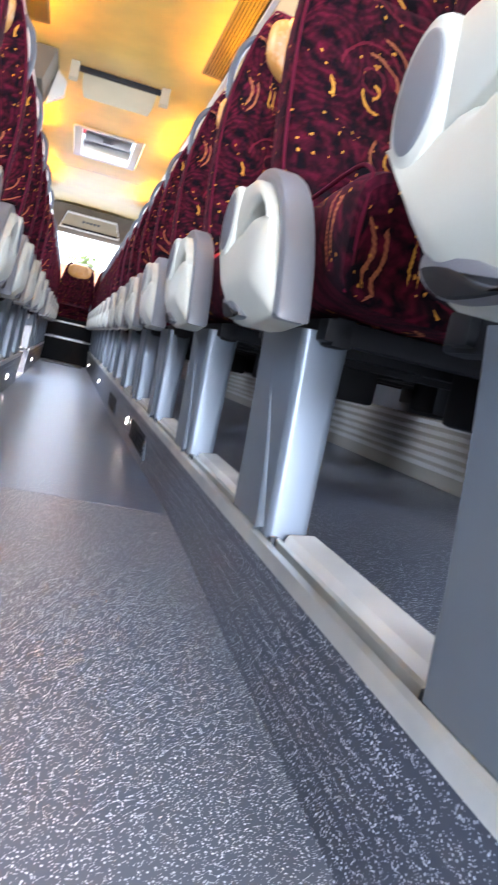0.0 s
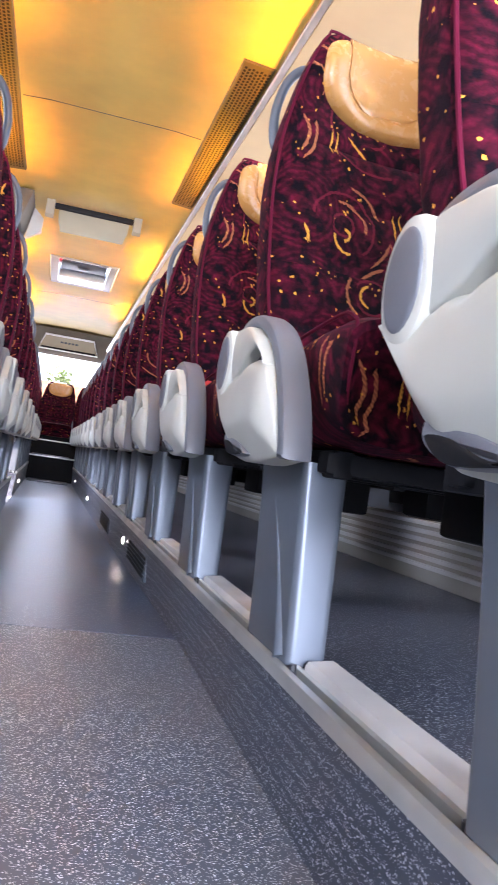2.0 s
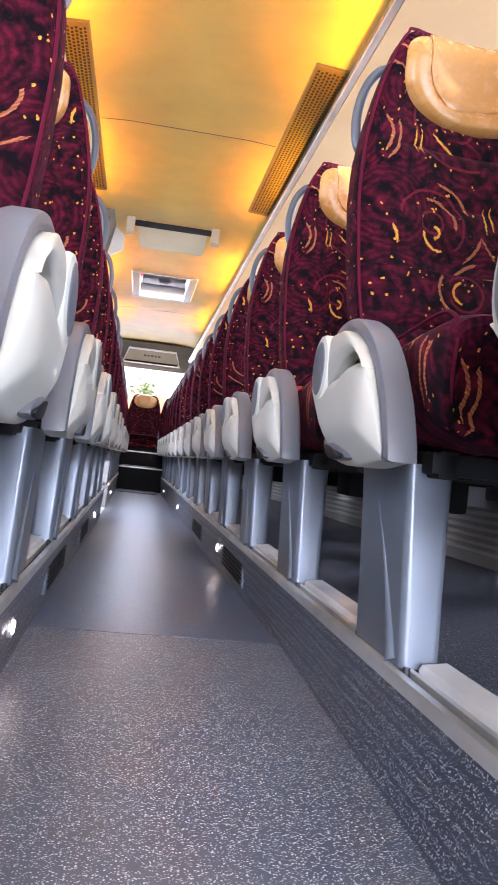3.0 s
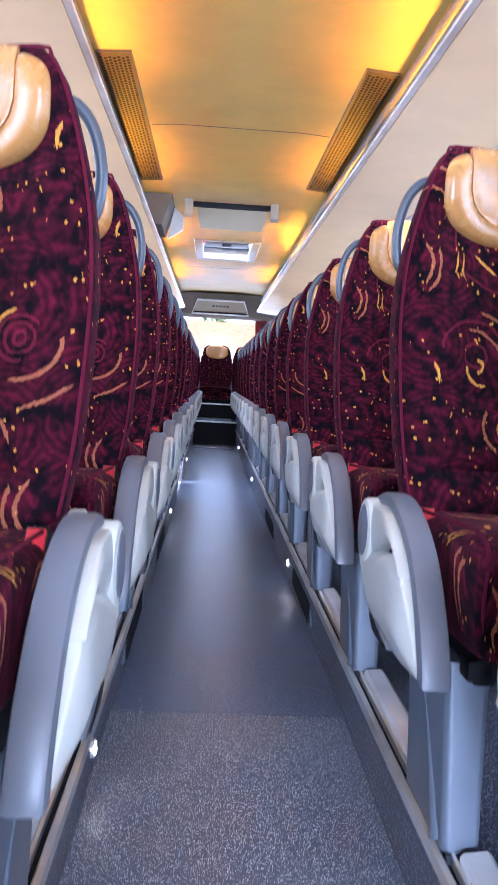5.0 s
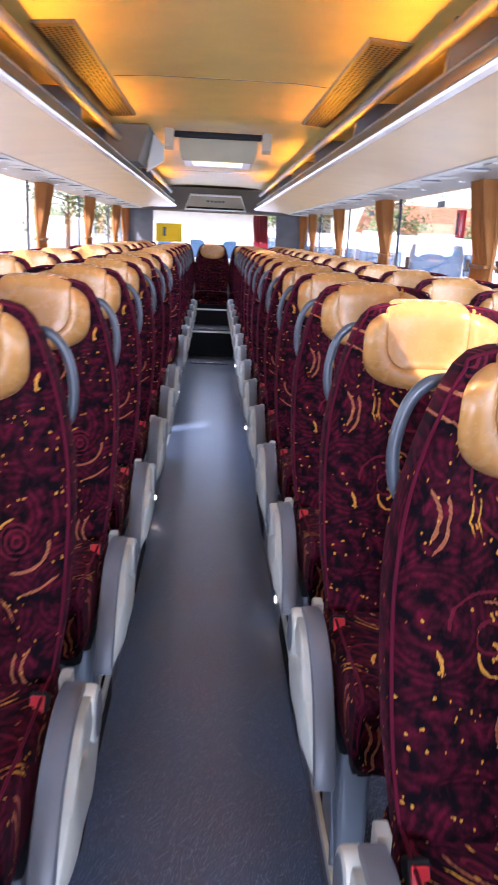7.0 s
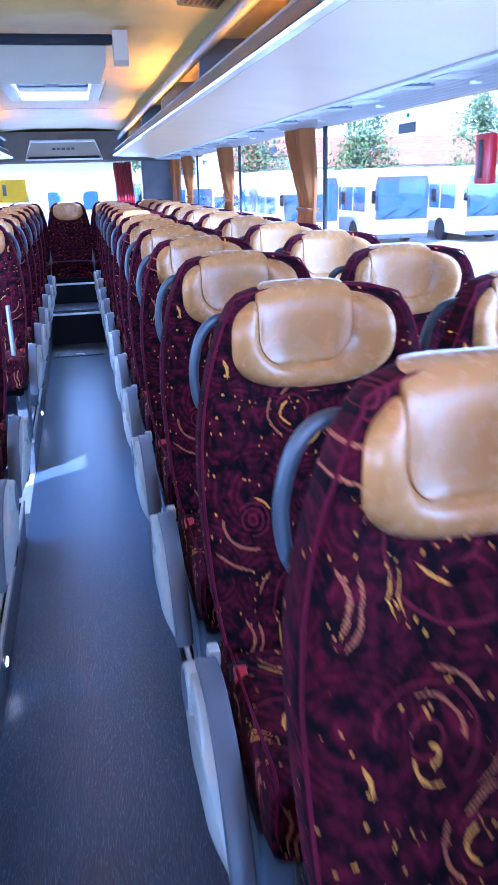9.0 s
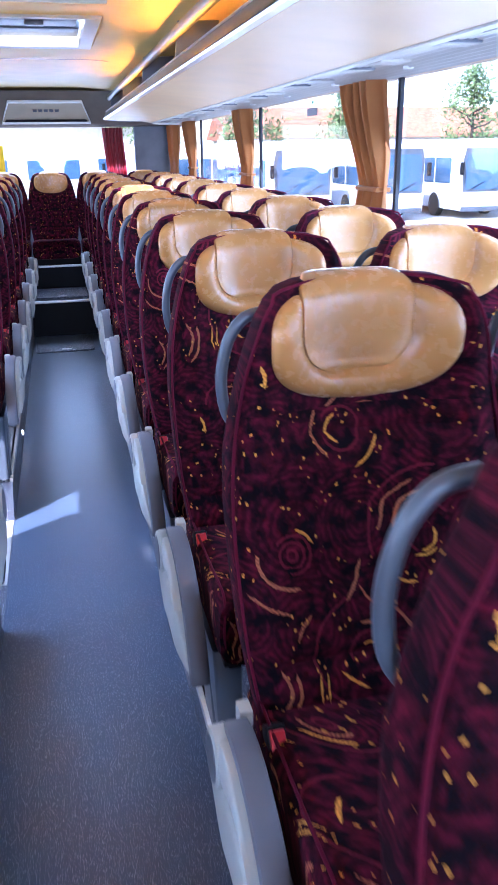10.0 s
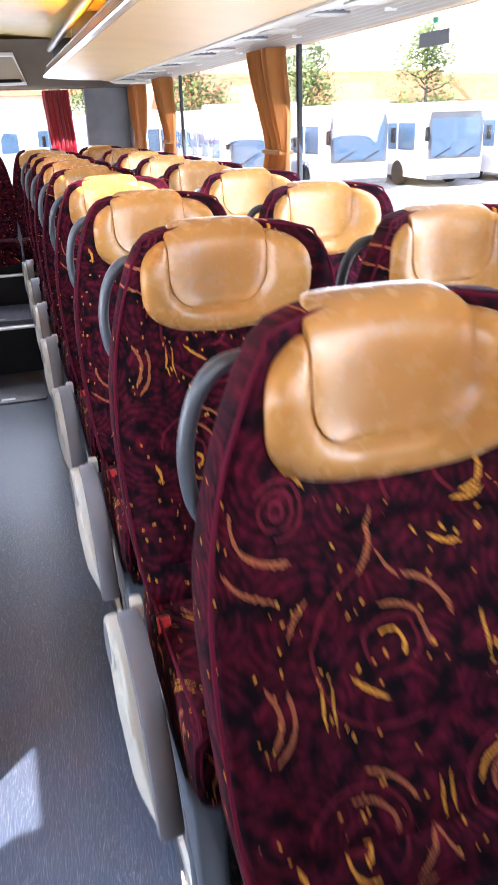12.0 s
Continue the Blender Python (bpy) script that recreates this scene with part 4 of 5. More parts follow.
RIGHT_ROWS = [-0.663] + [PITCH * k for k in range(14)]
LEFT_ROWS = [-0.312 + PITCH * k for k in range(-1, 7)] + [-0.245 + PITCH * k for k in range(8, 14)]
seat_r = build_double_seat()
seat_l = mirror_thing(seat_r)
for thing, rows, side in ((seat_r, RIGHT_ROWS, 1), (seat_l, LEFT_ROWS, -1)):
    thing.location.y = rows[0]
    for y in rows[1:]:
        row = copy_thing(thing, pose(0, y, 0))
        cut = FABRIC_LOW if side < 0 and y < 1.2 else {3: FABRIC_LOW, 4: FABRIC_LOW, 6: FABRIC_HIGH, 8: FABRIC_LOW, 9: FABRIC_HIGH, 11: FABRIC_LOW, 12: FABRIC_HIGH}.get(round(y / PITCH))
        for back in row.children:
            if cut and back.name.startswith("backrest"):  # the cloth is cut at another height of its repeat
                back.material_slots[0].link = "OBJECT"
                back.material_slots[0].material = cut

# a small notice on the nearest arm
arm = next(o for o in seat_r.children if o.name.startswith("armrest"))
sticker = part("notice_sticker", slab(bmesh.new(), [(0.040, 0.548), (0.096, 0.556), (0.098, 0.534), (0.042, 0.526)], 0.1882, 0.197, 0.0004), TRIM, arm, "white printed notice sticker")
for y0, y1, z0, z1 in ((0.084, 0.090, 0.539, 0.549), (0.072, 0.079, 0.546, 0.5475), (0.068, 0.079, 0.5395, 0.541), (0.054, 0.064, 0.542, 0.5435), (0.050, 0.062, 0.5345, 0.536)):
    part("print_bar", slab(bmesh.new(), [(y0, z0), (y1, z0 + 0.001), (y1, z1 + 0.001), (y0, z1)], 0.1878, 0.190, 0.0002), GREY_PAD, sticker)


def build_rail_cover(s, a, b):
    """A pale trim strip that covers the seat rail between two pedestals."""
    prof = ((0.302, 0.198), (0.302, 0.220), (0.306, 0.226), (0.340, 0.230), (0.347, 0.225), (0.347, 0.198))
    bm = loft(bmesh.new(), [[(x, y, z) for x, z in prof] for y in (a, b)])
    cover = tagged(holder("rail_cover", s * 0.325, (a + b) / 2, 0.198), "pale worn vinyl cover strip on the seat rail", "trim strip", group="rail cover strips")
    shift = Matrix.Translation((-s * 0.325, -(a + b) / 2, -0.198))
    strip_bm = mirrored(bm) if s < 0 else bm
    strip_bm.transform(shift)
    part("strip", strip_bm, TRIM, cover)
    for y in (a + 0.05, b - 0.05):
        bm = bmesh.new()
        cylinder(bm, (s * 0.3025, y, 0.210), (s * 0.2995, y, 0.210), 0.0045, 0.0035, 10)
        bm.transform(shift)
        part("screw", bm, DARK_METAL, cover, "small dark fixing screw")


for s, rows in ((1, RIGHT_ROWS), (-1, LEFT_ROWS)):
    for a, b in zip(rows, rows[1:] + [9.60]):
        if s < 0 and a < 4.48 < b:  # the stairs part the rail
            build_rail_cover(s, a + 0.292, 4.47)
        else:
            build_rail_cover(s, a + 0.292, b + 0.055)


# ---- rear steps and bench ----
def build_rear():
    steps = tagged(holder("rear_steps"), "two black steps up to the rear bench", "steps", kind="structure")
    part("step", boxed(-0.30, 0.30, 9.10, 9.86, -0.05, 0.305), BLACK, steps)
    part("step", boxed(-0.30, 0.30, 9.86, Y1, -0.05, 0.51), BLACK, steps)
    for y, z in ((9.10, 0.305), (9.86, 0.51)):
        part("step_nosing", boxed(-0.30, 0.30, y - 0.006, y + 0.035, z - 0.012, z + 0.006, 0.003), ALU, steps)
    for y, z, d in ((8.46, 0.004, 0.54), (9.24, 0.305, 0.50)):
        lid = tagged(holder("floor_hatch", 0, y, z), "grey vinyl floor hatch with a recessed handle", "floor hatch", group="floor hatches")
        bm = bmesh.new()
        ring = rounded(-0.02, d / 2, 0.235, d / 2, 0.04, 5)
        loft(bm, [[(x, yy, zz) for x, yy in ring] for zz in (0.0, 0.010)] + [[(x * 0.985, d / 2 + (yy - d / 2) * 0.985, 0.014) for x, yy in ring]])
        part("lid", bm, DECK, lid)
        part("handle", boxed(-0.05, 0.03, 0.04, 0.065, 0.012, 0.018, 0.002), ALU, lid)
    bench = tagged(holder("rear_bench"), "burgundy patterned rear bench with five tan headrests", "coach seat")
    for x in (-0.93, -0.465, 0.0, 0.465, 0.93):
        bx = x - 0.02

        def at(bm):
            for v in bm.verts:
                v.co += Vector((bx, 9.88, 0.0 if v.co.z > 0.9 else 0.06))
            return bm

        back = part("backrest", at(back_mesh()), FABRIC, bench)
        part("headrest", at(headrest_mesh()), LEATHER, back, "tan leather headrest pad")
        part("headrest_flap", at(flap_mesh()), LEATHER, back)
        part("cushion", at(cushion_mesh()), FABRIC_FLAT, bench)
    part("plinth", boxed(-1.2, 1.2, 9.95, 10.5, 0.50, 0.575), BLACK, bench)


build_rear()


# ---- small things of the saloon ----
def build_heater(s):
    duct = tagged(holder("heater_duct"), "white ribbed convector duct along the wall", "heater", group="heater ducts")
    bm = boxed(1.10, 1.212, Y0 + 0.05, 10.0, DECK_Z, 0.40, 0.01)
    part("duct_body", mirrored(bm) if s < 0 else bm, SERVICE, duct)
    for k in range(6):
        z = 0.25 + 0.026 * k
        bm = boxed(1.088, 1.104, Y0 + 0.05, 10.0, z, z + 0.014, 0.004)
        part("rib", mirrored(bm) if s < 0 else bm, WHITE, duct)


for side in (1, -1):
    build_heater(side)


def riser_x(y, z):
    """The face of the leaning riser."""
    low = floor_height(y) + 0.02
    return aisle_half(y) + 0.001 + (0.272 - aisle_half(y) - 0.001) * clamp((z - low) / (0.197 - low))


def build_step_light(s, y):
    lamp = tagged(holder("step_light"), "small round lit step light in the riser", "step light", group="step lights")
    z = floor_height(y) + 0.085
    x = riser_x(y, z)
    bm = bmesh.new()
    cylinder(bm, (x + 0.01, y, z), (x - 0.006, y, z), 0.020, 0.018, 20)
    part("bezel", mirrored(bm) if s < 0 else bm, ALU, lamp)
    bm = bmesh.new()
    cylinder(bm, (x, y, z), (x - 0.008, y, z), 0.014, 0.012, 16)
    part("lens", mirrored(bm) if s < 0 else bm, LENS_GLOW, lamp, "glowing lens")


for y in (-0.7, 2.196, 5.05, 7.9):
    build_step_light(1, y)
for y in (0.53, 3.38, 6.3):
    build_step_light(-1, y)


def build_grille(s, y0, y1):
    g = tagged(holder("riser_grille"), "black slatted vent grille in the riser", "vent grille", group="riser grilles")
    z = floor_height((y0 + y1) / 2) + 0.04

    def add(name, bm, mat):
        part(name, mirrored(bm) if s < 0 else bm, mat, g)

    x = riser_x(y0, z + 0.03)
    add("frame", boxed(x - 0.005, x + 0.02, y0, y1, z - 0.006, z + 0.078, 0.003), LOOP_GREY)
    for k in range(5):
        add("slat", boxed(x - 0.009, x, y0 + 0.015, y1 - 0.015, z + 0.004 + k * 0.014, z + 0.012 + k * 0.014), BLACK)


for s, y0, y1 in ((1, 1.5, 2.02), (1, 2.95, 3.5), (-1, 1.1, 1.6), (-1, 2.3, 2.8)):
    build_grille(s, y0, y1)


def build_ceiling_vent(s, y0, y1):
    vent = tagged(holder("ceiling_vent"), "long perforated beige air outlet in the ceiling", "ceiling vent", group="ceiling vents")
    x0, x1 = 0.440, 0.574

    def add(name, bm, mat, label=""):
        part(name, mirrored(bm) if s < 0 else bm, mat, vent, label)

    def zc(x):
        return 2.078 - (x - 0.3) / 0.32 * 0.023

    add("plate", loft(bmesh.new(), [[(x0, y, zc(x0)), (x0 + 0.004, y, zc(x0) - 0.010), (x1 - 0.004, y, zc(x1) - 0.010), (x1, y, zc(x1))] for y in (y0, y1)]), VENT)
    bm = bmesh.new()
    n = int((y1 - y0 - 0.06) / 0.026)
    for k in range(n):
        for j in range(7):
            x = x0 + 0.014 + j * 0.0165
            y = y0 + 0.03 + k * 0.026 + (0.008 if j % 2 else 0)
            z = zc(x + 0.005) - 0.0125
            q = [bm.verts.new((x, y, z)), bm.verts.new((x + 0.010, y, z - 0.0006)), bm.verts.new((x + 0.010, y + 0.017, z - 0.0006)), bm.verts.new((x, y + 0.017, z))]
            bm.faces.new(q)
    part("perforated_area", mirrored(bm) if s < 0 else bm, BLACK, vent, "rows of small dark holes", smooth=False)["kind"] = "stuff"


for side in (1, -1):
    build_ceiling_vent(side, 2.03, 3.90)
    build_ceiling_vent(side, -1.6, 0.2)


def build_hatch(y0, y1):
    hatch = tagged(holder("roof_hatch"), "white framed glazed roof hatch with a dark bar", "roof hatch", group="roof hatches")
    x0, x1 = -0.262, 0.262
    z = 2.066
    part("hatch_frame", boxed(x0 - 0.03, x1 + 0.03, y0 - 0.03, y0 + 0.012, z, z + 0.035, 0.006), SERVICE, hatch)
    part("hatch_frame", boxed(x0 - 0.03, x1 + 0.03, y1 - 0.04, y1 + 0.03, z, z + 0.035, 0.006), SERVICE, hatch)
    part("hatch_frame", boxed(x0 - 0.03, x0 + 0.04, y0 + 0.014, y1 - 0.042, z, z + 0.035, 0.006), SERVICE, hatch)
    part("hatch_frame", boxed(x1 - 0.04, x1 + 0.03, y0 + 0.014, y1 - 0.042, z, z + 0.035, 0.006), SERVICE, hatch)
    part("cross_bar", boxed(-0.222, 0.222, y0 + 0.62, y1 - 0.10, z + 0.045, z + 0.085, 0.01), LOOP_GREY, hatch, "dark bar with the latch")
    part("latch_arm", boxed(-0.205, 0.205, y0 + 0.27, y0 + 0.605, z + 0.05, z + 0.09, 0.012), DARK_METAL, hatch, "dark latch housing")
    part("latch_lever", boxed(-0.045, 0.045, y0 + 0.44, y0 + 0.50, z + 0.035, z + 0.055, 0.006), GREY_PAD, hatch)
    part("emergency_handle", boxed(-0.25, -0.20, y0 + 0.2, y0 + 0.32, z + 0.03, z + 0.06, 0.006), RED_PLASTIC, hatch, "red emergency handle")
    glass = part("hatch_glass", boxed(x0, x1, y0, y1, z + 0.10, z + 0.106), GLASS, hatch)
    glass.visible_shadow = False


build_hatch(5.99, 7.03)


def build_front_hatch():
    hatch = tagged(holder("roof_hatch"), "small white framed glazed roof hatch over the front rows", "roof hatch", group="roof hatches")
    for x0, x1, y0, y1 in ((-0.27, 0.33, 0.33, 0.362), (-0.27, 0.33, 0.938, 0.97), (-0.27, -0.237, 0.364, 0.936), (0.298, 0.33, 0.364, 0.936)):
        part("hatch_frame", boxed(x0, x1, y0, y1, 2.066, 2.084, 0.004), WHITE, hatch)
    glass = part("hatch_glass", boxed(-0.27, 0.33, 0.33, 0.97, 2.132, 2.138), GLASS, hatch)
    glass.visible_shadow = False


build_front_hatch()


def build_monitor():
    mon = tagged(holder("ceiling_monitor"), "folded grey monitor hung from the ceiling", "monitor")
    y = 4.40
    for x in (-0.292, 0.288):
        bm = loft(bmesh.new(), [[(xx, yy, zz) for yy, zz in ((y - 0.03, 2.065), (y - 0.03, 1.965), (y - 0.01, 1.945), (y + 0.02, 1.955), (y + 0.05, 2.065))] for xx in (x - 0.027, x + 0.027)])
        part("mount", bm, SCREEN, mon)
    part("hinge_bar", boxed(-0.265, 0.261, y - 0.01, y + 0.03, 2.02, 2.055, 0.008), BLACK, mon)
    bm = loft(bmesh.new(), [[(sx * w, y + d, z) for sx, w in ((-1, w0), (1, w0))] + [(sx * w, y + d + 0.035, z + 0.012) for sx, w in ((1, w0), (-1, w0))]
                            for w0, d, z in ((0.236, 0.015, 2.028), (0.232, 0.06, 1.96), (0.21, 0.115, 1.90))])
    part("screen_back", bm, SCREEN, mon, "pale grey rear shell of the screen")


build_monitor()


def build_side_unit():
    unit = tagged(holder("ceiling_side_unit"), "dark grey wedge housing with a white panel", "ceiling unit")
    part("housing", loft(bmesh.new(), [[(-0.62, y, 1.86), (-0.46, y, 1.86), (-0.40, y, 2.06), (-0.66, y, 2.06)] for y in (4.25, 4.75)]), HEADER, unit)
    part("white_panel", loft(bmesh.new(), [[(-0.44, y, 1.83), (-0.335, y, 1.90), (-0.335, y, 1.99), (-0.40, y, 2.05)] for y in (4.60, 4.66)]), SERVICE, unit)


build_side_unit()


def build_rear_header():
    head = tagged(holder("rear_header"), "taupe rear header with a white framed trapezoid vent", "header panel", kind="structure")
    prof = ((10.05, 2.05), (10.22, 1.93), (10.40, 1.78), (10.74, 1.765), (10.74, 2.06))
    part("header_body", loft(bmesh.new(), [[(x, y, z) for y, z in prof] for x in (-1.2, 1.2)]), HEADER, head)
    d = Vector((0, 0.18, -0.15)).normalized()
    nrm = Vector((0, -0.15, -0.18)).normalized()
    top, low = Vector((0, 10.16, 1.972)), Vector((0, 10.375, 1.80))
    frame_pts = [top + Vector((-0.33, 0, 0)), top + Vector((0.33, 0, 0)), low + Vector((0.41, 0, 0)), low + Vector((-0.41, 0, 0))]
    part("vent_frame", tube(bmesh.new(), [p + nrm * 0.012 for p in frame_pts], 0.014, 8, closed=True), WHITE, head, "white trapezoid frame")
    part("vent_panel", loft(bmesh.new(), [[p + nrm * k for p in frame_pts] for k in (0.004, 0.010)]), SCREEN, head)
    part("vent_slot", loft(bmesh.new(), [[p + nrm * k for p in (low + Vector((-0.39, 0, 0.0)), low + Vector((0.39, 0, 0.0)), low + Vector((0.37, -0.03, 0.028)), low + Vector((-0.37, -0.03, 0.028)))] for k in (0.011, 0.016)]), BLACK, head)
    c = top.lerp(low, 0.42)
    for k in range(5):
        x = -0.10 + k * 0.05
        part("badge_bar", loft(bmesh.new(), [[c + Vector((x + dx, 0, 0)) + d * dd + nrm * h for dx, dd in ((-0.018, -0.015), (0.018, -0.015), (0.018, 0.015), (-0.018, 0.015))] for h in (0.011, 0.015)]), LOOP_GREY, head)


build_rear_header()


def curtain_mesh(top0, top1, tie0, tie1, bot0, bot1, x, z_top, z_tie, z_bot, folds):
    """A gathered curtain: folds that run down, pinched at the tie."""
    rings = []
    n = folds * 8
    for k in range(25):
        f = k / 24
        z = z_top + (z_bot - z_top) * f
        g = (z_top - z) / (z_top - z_tie) if z > z_tie else 1.0
        if z > z_tie:
            e = g * g * (3 - 2 * g)
            a, b = top0 + (tie0 - top0) * e, top1 + (tie1 - top1) * e
        else:
            e = (z_tie - z) / (z_tie - z_bot)
            e = math.sqrt(e)
            a, b = tie0 + (bot0 - tie0) * e, tie1 + (bot1 - tie1) * e
        amp = 0.027 - 0.015 * math.exp(-((z - z_tie) / 0.09) ** 2)
        front = [(x + amp * (math.sin(2 * math.pi * folds * j / n + 0.8 * math.sin(5 * z) + 1.1 * math.sin(9.0 * j / n)) + 0.35 * math.sin(37.0 * j / n + 4 * z)) - 0.004, a + (b - a) * j / n, z) for j in range(n + 1)]
        rings.append(front + [(p[0] + 0.006, p[1], p[2]) for p in reversed(front)])
    return loft(bmesh.new(), rings)


def build_curtain(s, pillar, spread):
    """A curtain tied back beside a window pillar, gathered from the rail over the pane; spread: how far its head reaches along the rail."""
    cur = tagged(holder("curtain"), "gathered amber brown curtain tied beside the window pillar", "curtain", group="side curtains")
    y = pillar
    bm = curtain_mesh(y + 0.02, y + spread, y - 0.075, y + 0.165, y - 0.06, y + 0.22, WALL - 0.045, LINTEL - 0.005, 1.385, 0.97, 6)
    part("cloth", mirrored(bm) if s < 0 else bm, CURTAIN, cur)
    bm = boxed(WALL - 0.072, WALL - 0.012, y - 0.062, y + 0.150, 1.378, 1.394, 0.006)
    part("tie_band", mirrored(bm) if s < 0 else bm, CURTAIN, cur)


def build_rear_side_curtain(s):
    cur = tagged(holder("curtain"), "straight hanging amber brown curtain in the rear quarter window", "curtain", group="side curtains")
    bm = curtain_mesh(9.93, 10.38, 9.95, 10.36, 9.96, 10.35, WALL - 0.045, LINTEL - 0.005, 1.385, 0.97, 7)
    part("cloth", mirrored(bm) if s < 0 else bm, CURTAIN, cur)


for s in (1, -1):
    for p, spread in ((0.84, 0.40), (2.885, 0.24), (4.93, 0.36), (6.975, 0.33), (9.02, 0.37)):
        build_curtain(s, p, spread)
    build_rear_side_curtain(s)


def build_red_curtain():
    cur = tagged(holder("rear_curtain"), "bright red gathered curtain on the back window", "curtain")
    bm = curtain_mesh(0.53, 0.735, 0.555, 0.755, 0.55, 0.775, 0.0, 1.75, 1.3, 0.92, 6)
    bmesh.ops.transform(bm, matrix=Matrix(((0, 1, 0, 0), (1, 0, 0, 10.66), (0, 0, 1, 0), (0, 0, 0, 1))), verts=bm.verts)
    part("cloth", bm, RED_CLOTH, cur)


build_red_curtain()
card = tagged(holder("yellow_sign"), "yellow warning card on the back window", "sign")
part("card", boxed(-0.82, -0.455, 10.768, 10.779, 1.345, 1.595), YELLOW, card)
part("print_bar", boxed(-0.72, -0.68, 10.764, 10.769, 1.42, 1.54), LOOP_GREY, card)
for y, z in ((3.08, 1.505),):
    tag = tagged(holder("emergency_hammer_box"), "small red emergency hammer box in front of a curtain", "hammer box", group="hammer boxes")
    part("case", boxed(WALL - 0.115, WALL - 0.088, y, y + 0.075, z, z + 0.125, 0.008), RED_PLASTIC, tag)
    part("hammer_handle", boxed(WALL - 0.122, WALL - 0.114, y + 0.03, y + 0.045, z + 0.015, z + 0.11, 0.003), DARK_METAL, tag)
for y in (3.90, 5.91):
    sticker = tagged(holder("window_sticker"), "dark printed sticker on the side window", "sticker", group="window stickers")
    part("sheet", boxed(WALL + 0.040, WALL + 0.043, y, y + 0.155, 1.675, 1.71), LOOP_GREY, sticker)
    part("green_mark", boxed(WALL + 0.040, WALL + 0.043, y + 0.06, y + 0.085, 1.728, 1.742), GREEN_MARK, sticker, "small green mark")


# ---- outside ----
GROUND_Z = -1.25
g = bmesh.new()
box(g, -400, 400, -400, 400, GROUND_Z - 0.3, GROUND_Z)
tagged(part("ground", g, CONCRETE), "pale sunlit concrete yard", "ground", kind="structure")


def build_coach():
    coach = tagged(holder("parked_coach"), "white parked coach with a wide blue tinted windscreen", "coach", group="parked coaches")
    rings = []
    for y, inset, top in ((0.0, 0.10, 2.75), (0.06, 0.03, 2.95), (0.3, 0.0, 3.05), (10.5, 0.0, 3.05), (10.8, 0.05, 2.95)):
        rings.append([(x, y, z) for x, z in ((-1.22 + inset, 0.35), (-1.25 + inset, 0.9), (-1.22 + inset, top - 0.35), (-1.05 + inset, top), (1.05 - inset, top), (1.22 - inset, top - 0.35), (1.25 - inset, 0.9), (1.22 - inset, 0.35))])
    part("body", loft(bmesh.new(), rings), BUS_WHITE, coach)
    part("windscreen", loft(bmesh.new(), [[(x, y, z) for x, z in ((-1.02, 1.15), (-1.06, 2.2), (-0.98, 2.5), (0.98, 2.5), (1.06, 2.2), (1.02, 1.15))] for y in (-0.02, 0.1)]), BUS_GLASS, coach)
    part("windscreen_surround", loft(bmesh.new(), [[(x, y, z) for x, z in ((-1.12, 1.05), (-1.16, 2.3), (-1.06, 2.72), (1.06, 2.72), (1.16, 2.3), (1.12, 1.05))] for y in (-0.005, 0.1)]), LOOP_GREY, coach)
    for x in (-0.5, 0.5):
        part("wiper", tube(bmesh.new(), [(x - 0.35, -0.035, 1.12), (x + 0.3, -0.035, 1.45)], 0.015, 6), BLACK, coach)
    for s in (-1, 1):
        for k in range(6):
            y = 0.9 + k * 1.55
            part("side_window", boxed(*sorted((s * 1.2, s * 1.262)), y, y + 1.42, 1.35, 2.35, 0.02), BUS_GLASS, coach)
        for y in (2.3, 8.2):
            bm = bmesh.new()
            cylinder(bm, (s * 1.0, y, 0.48), (s * 1.27, y, 0.48), 0.48, None, 20)
            part("tyre", bm, TYRE, coach)
        part("mirror", boxed(*sorted((s * 1.22, s * 1.36)), -0.25, -0.1, 1.7, 2.2, 0.03), BLACK, coach)
        part("headlight", boxed(*sorted((s * 0.7, s * 1.05)), -0.03, 0.05, 0.62, 0.8, 0.03), SERVICE, coach)
    part("bumper", boxed(-1.15, 1.15, -0.03, 0.2, 0.3, 0.5, 0.05), LOOP_GREY, coach)
    return coach


first = build_coach()
first.matrix_basis = pose(13.0, 32, GROUND_Z)
for x, y, turn in ((9.3, 32.4, 2), (16.9, 31.8, -1), (20.7, 32.2, 1), (24.6, 31.6, 0), (28.5, 32, 2), (32.4, 32.3, -2), (36.4, 31.8, 0), (40.4, 32, 1)):
    copy_thing(first, pose(x, y, GROUND_Z, 0, 0, turn))
copy_thing(first, pose(3.0, 43.0, GROUND_Z, 0, 0, -72))


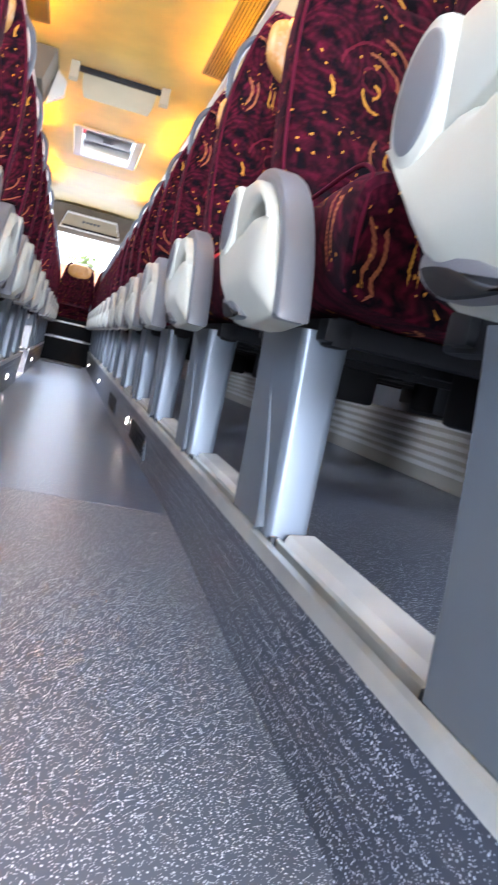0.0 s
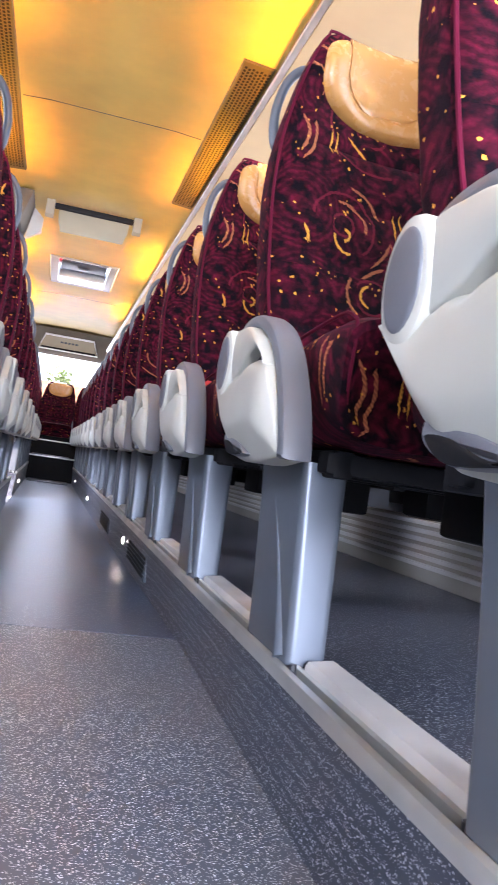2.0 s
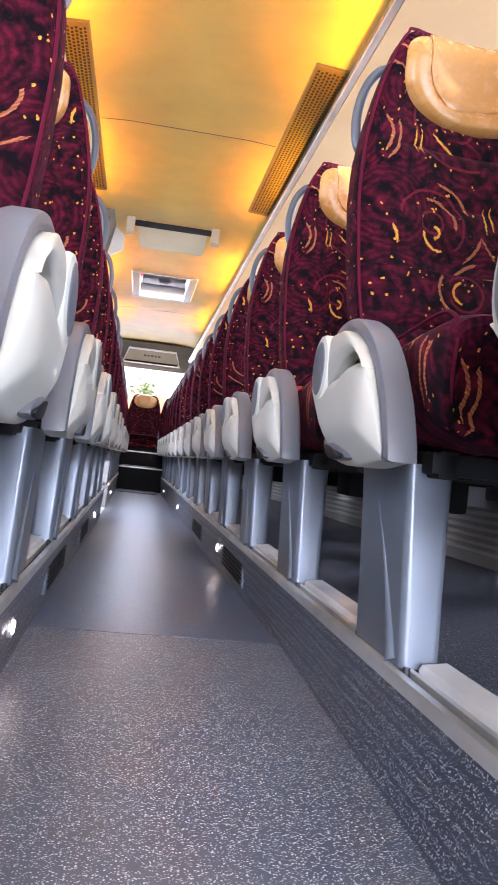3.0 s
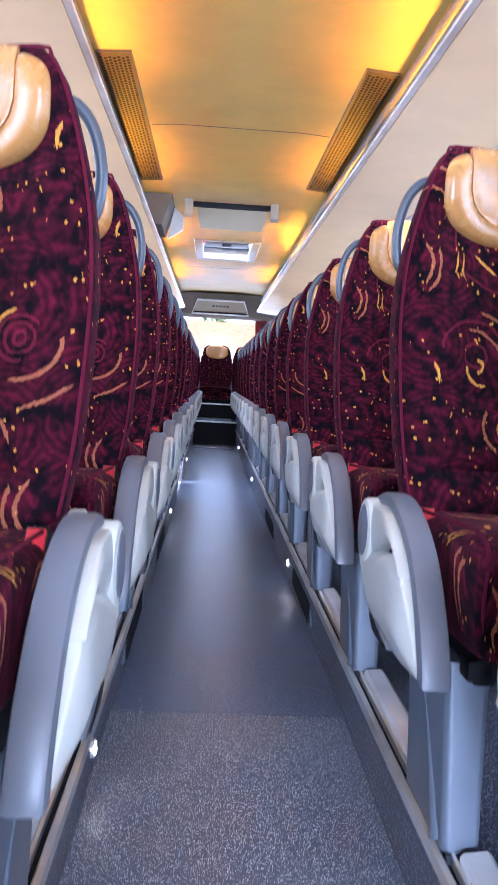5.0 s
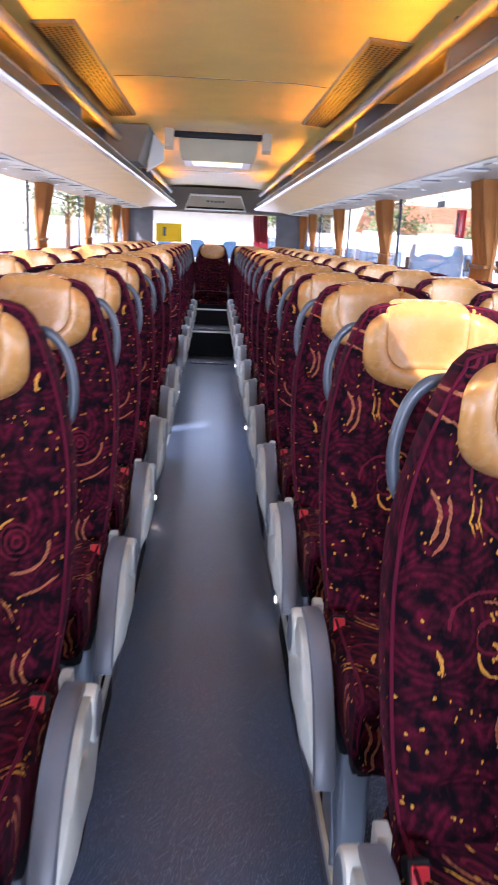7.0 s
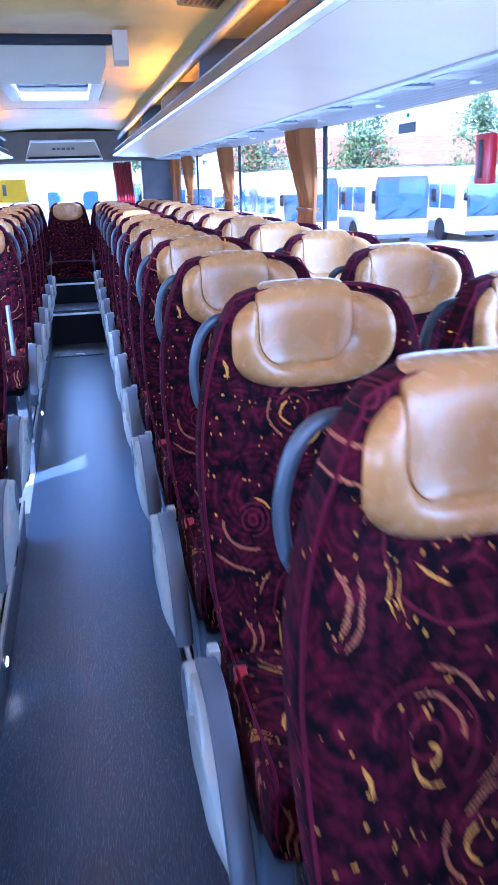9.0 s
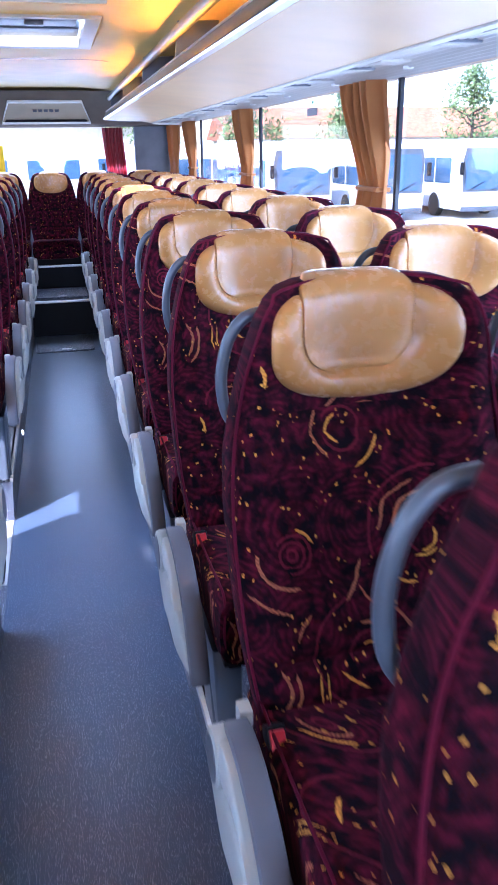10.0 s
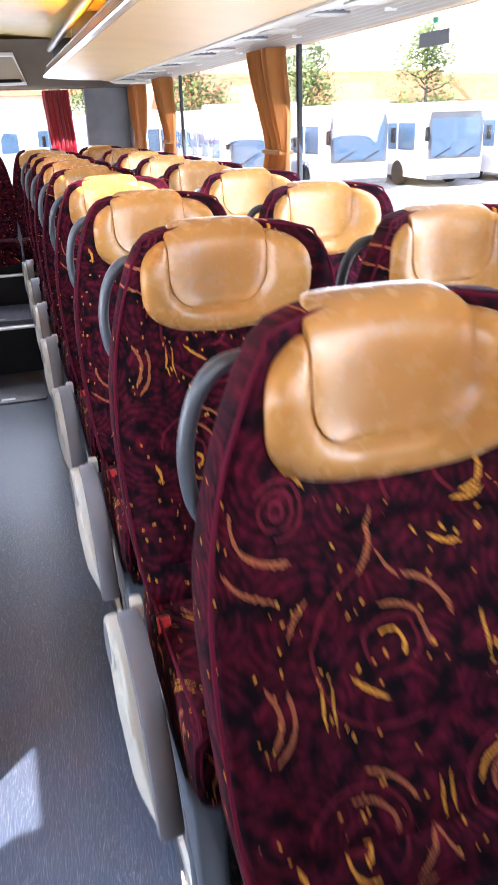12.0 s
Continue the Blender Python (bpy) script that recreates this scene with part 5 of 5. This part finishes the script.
def build_tree(x, y, h, spread, seed):
    rnd = random.Random(seed)
    tree = tagged(holder("tree", x, y, GROUND_Z), "green leafy tree beyond the yard", "tree", group="far trees")
    bm = bmesh.new()
    tube(bm, [(0, 0, 0), (0.1, 0.05, h * 0.4), (0.0, 0.1, h * 0.9)], lambda f: 0.22 * (1.1 - f), 8)
    for k in range(9):
        a, z = rnd.uniform(0, 6.28), h * rnd.uniform(0.3, 0.7)
        r = spread * rnd.uniform(0.5, 0.9)
        tube(bm, [(0, 0, z), (r * 0.5 * math.cos(a), r * 0.5 * math.sin(a), z + 0.3), (r * math.cos(a), r * math.sin(a), z + 0.9)], lambda f: 0.08 * (1.15 - f), 6)
    part("trunk", bm, BARK, tree)
    vs, fs = [], []
    for c in range(46):
        a, t = rnd.uniform(0, 6.28), rnd.uniform(0.0, 1.0)
        r = spread * (1.0 - 0.75 * t) * math.sqrt(rnd.random())
        centre = Vector((r * math.cos(a), r * math.sin(a), h * (0.35 + 0.66 * t)))
        for k in range(60):
            p = centre + Vector([rnd.gauss(0, 0.42) for _ in range(3)])
            u = Vector([rnd.gauss(0, 1) for _ in range(3)]).normalized() * rnd.uniform(0.09, 0.2)
            w = u.orthogonal().normalized() * u.length * 0.6
            n = len(vs)
            vs += [p - u, p + w, p + u, p - w]
            fs.append((n, n + 1, n + 2, n + 3))
    me = bpy.data.meshes.new("crown")
    me.from_pydata([tuple(v) for v in vs], [], fs)
    me.materials.append(LEAF)
    ob = new("crown", me)
    ob.parent = tree
    ob["kind"] = "stuff"


for k, (x, y, h, spread) in enumerate(((12, 54, 8.5, 2.6), (6.0, 58, 9, 3.2), (20, 56, 7.5, 2.8), (30, 58, 8, 3), (0, 66, 7.5, 3.4), (-6, 64, 7.0, 3.4), (-12, 66, 8, 3.6), (4.5, 68, 7, 3), (-16, 34, 7.5, 3), (-18, 12, 8, 3.2), (40, 50, 8, 3))):
    build_tree(x, y, h, spread, k)


def build_house(x, y, w, d, h, turn):
    house = tagged(holder("house"), "pale house with an orange tiled roof", "house", group="far houses")
    house.matrix_basis = pose(x, y, GROUND_Z, 0, 0, turn)
    part("wall", boxed(-w / 2, w / 2, 0, d, 0, h), RENDER, house)
    part("roof", loft(bmesh.new(), [[(xx, -0.5, h - 0.1), (xx, d / 2, h + 2.2), (xx, d + 0.5, h - 0.1), (xx, d / 2, h - 0.2)] for xx in (-w / 2 - 0.5, w / 2 + 0.5)]), ROOF_TILE, house)
    for k in range(int(w / 2.4)):
        part("window", boxed(-w / 2 + 0.8 + k * 2.4, -w / 2 + 1.9 + k * 2.4, -0.03, 0.05, 1.0, 2.3), BUS_GLASS, house)


for spec in ((24, 62, 22, 8, 3.6, 0), (2, 60, 14, 8, 4.5, 8), (50, 64, 24, 8, 3.4, 0), (-28, 22, 20, 8, 3.6, 80)):
    build_house(*spec)
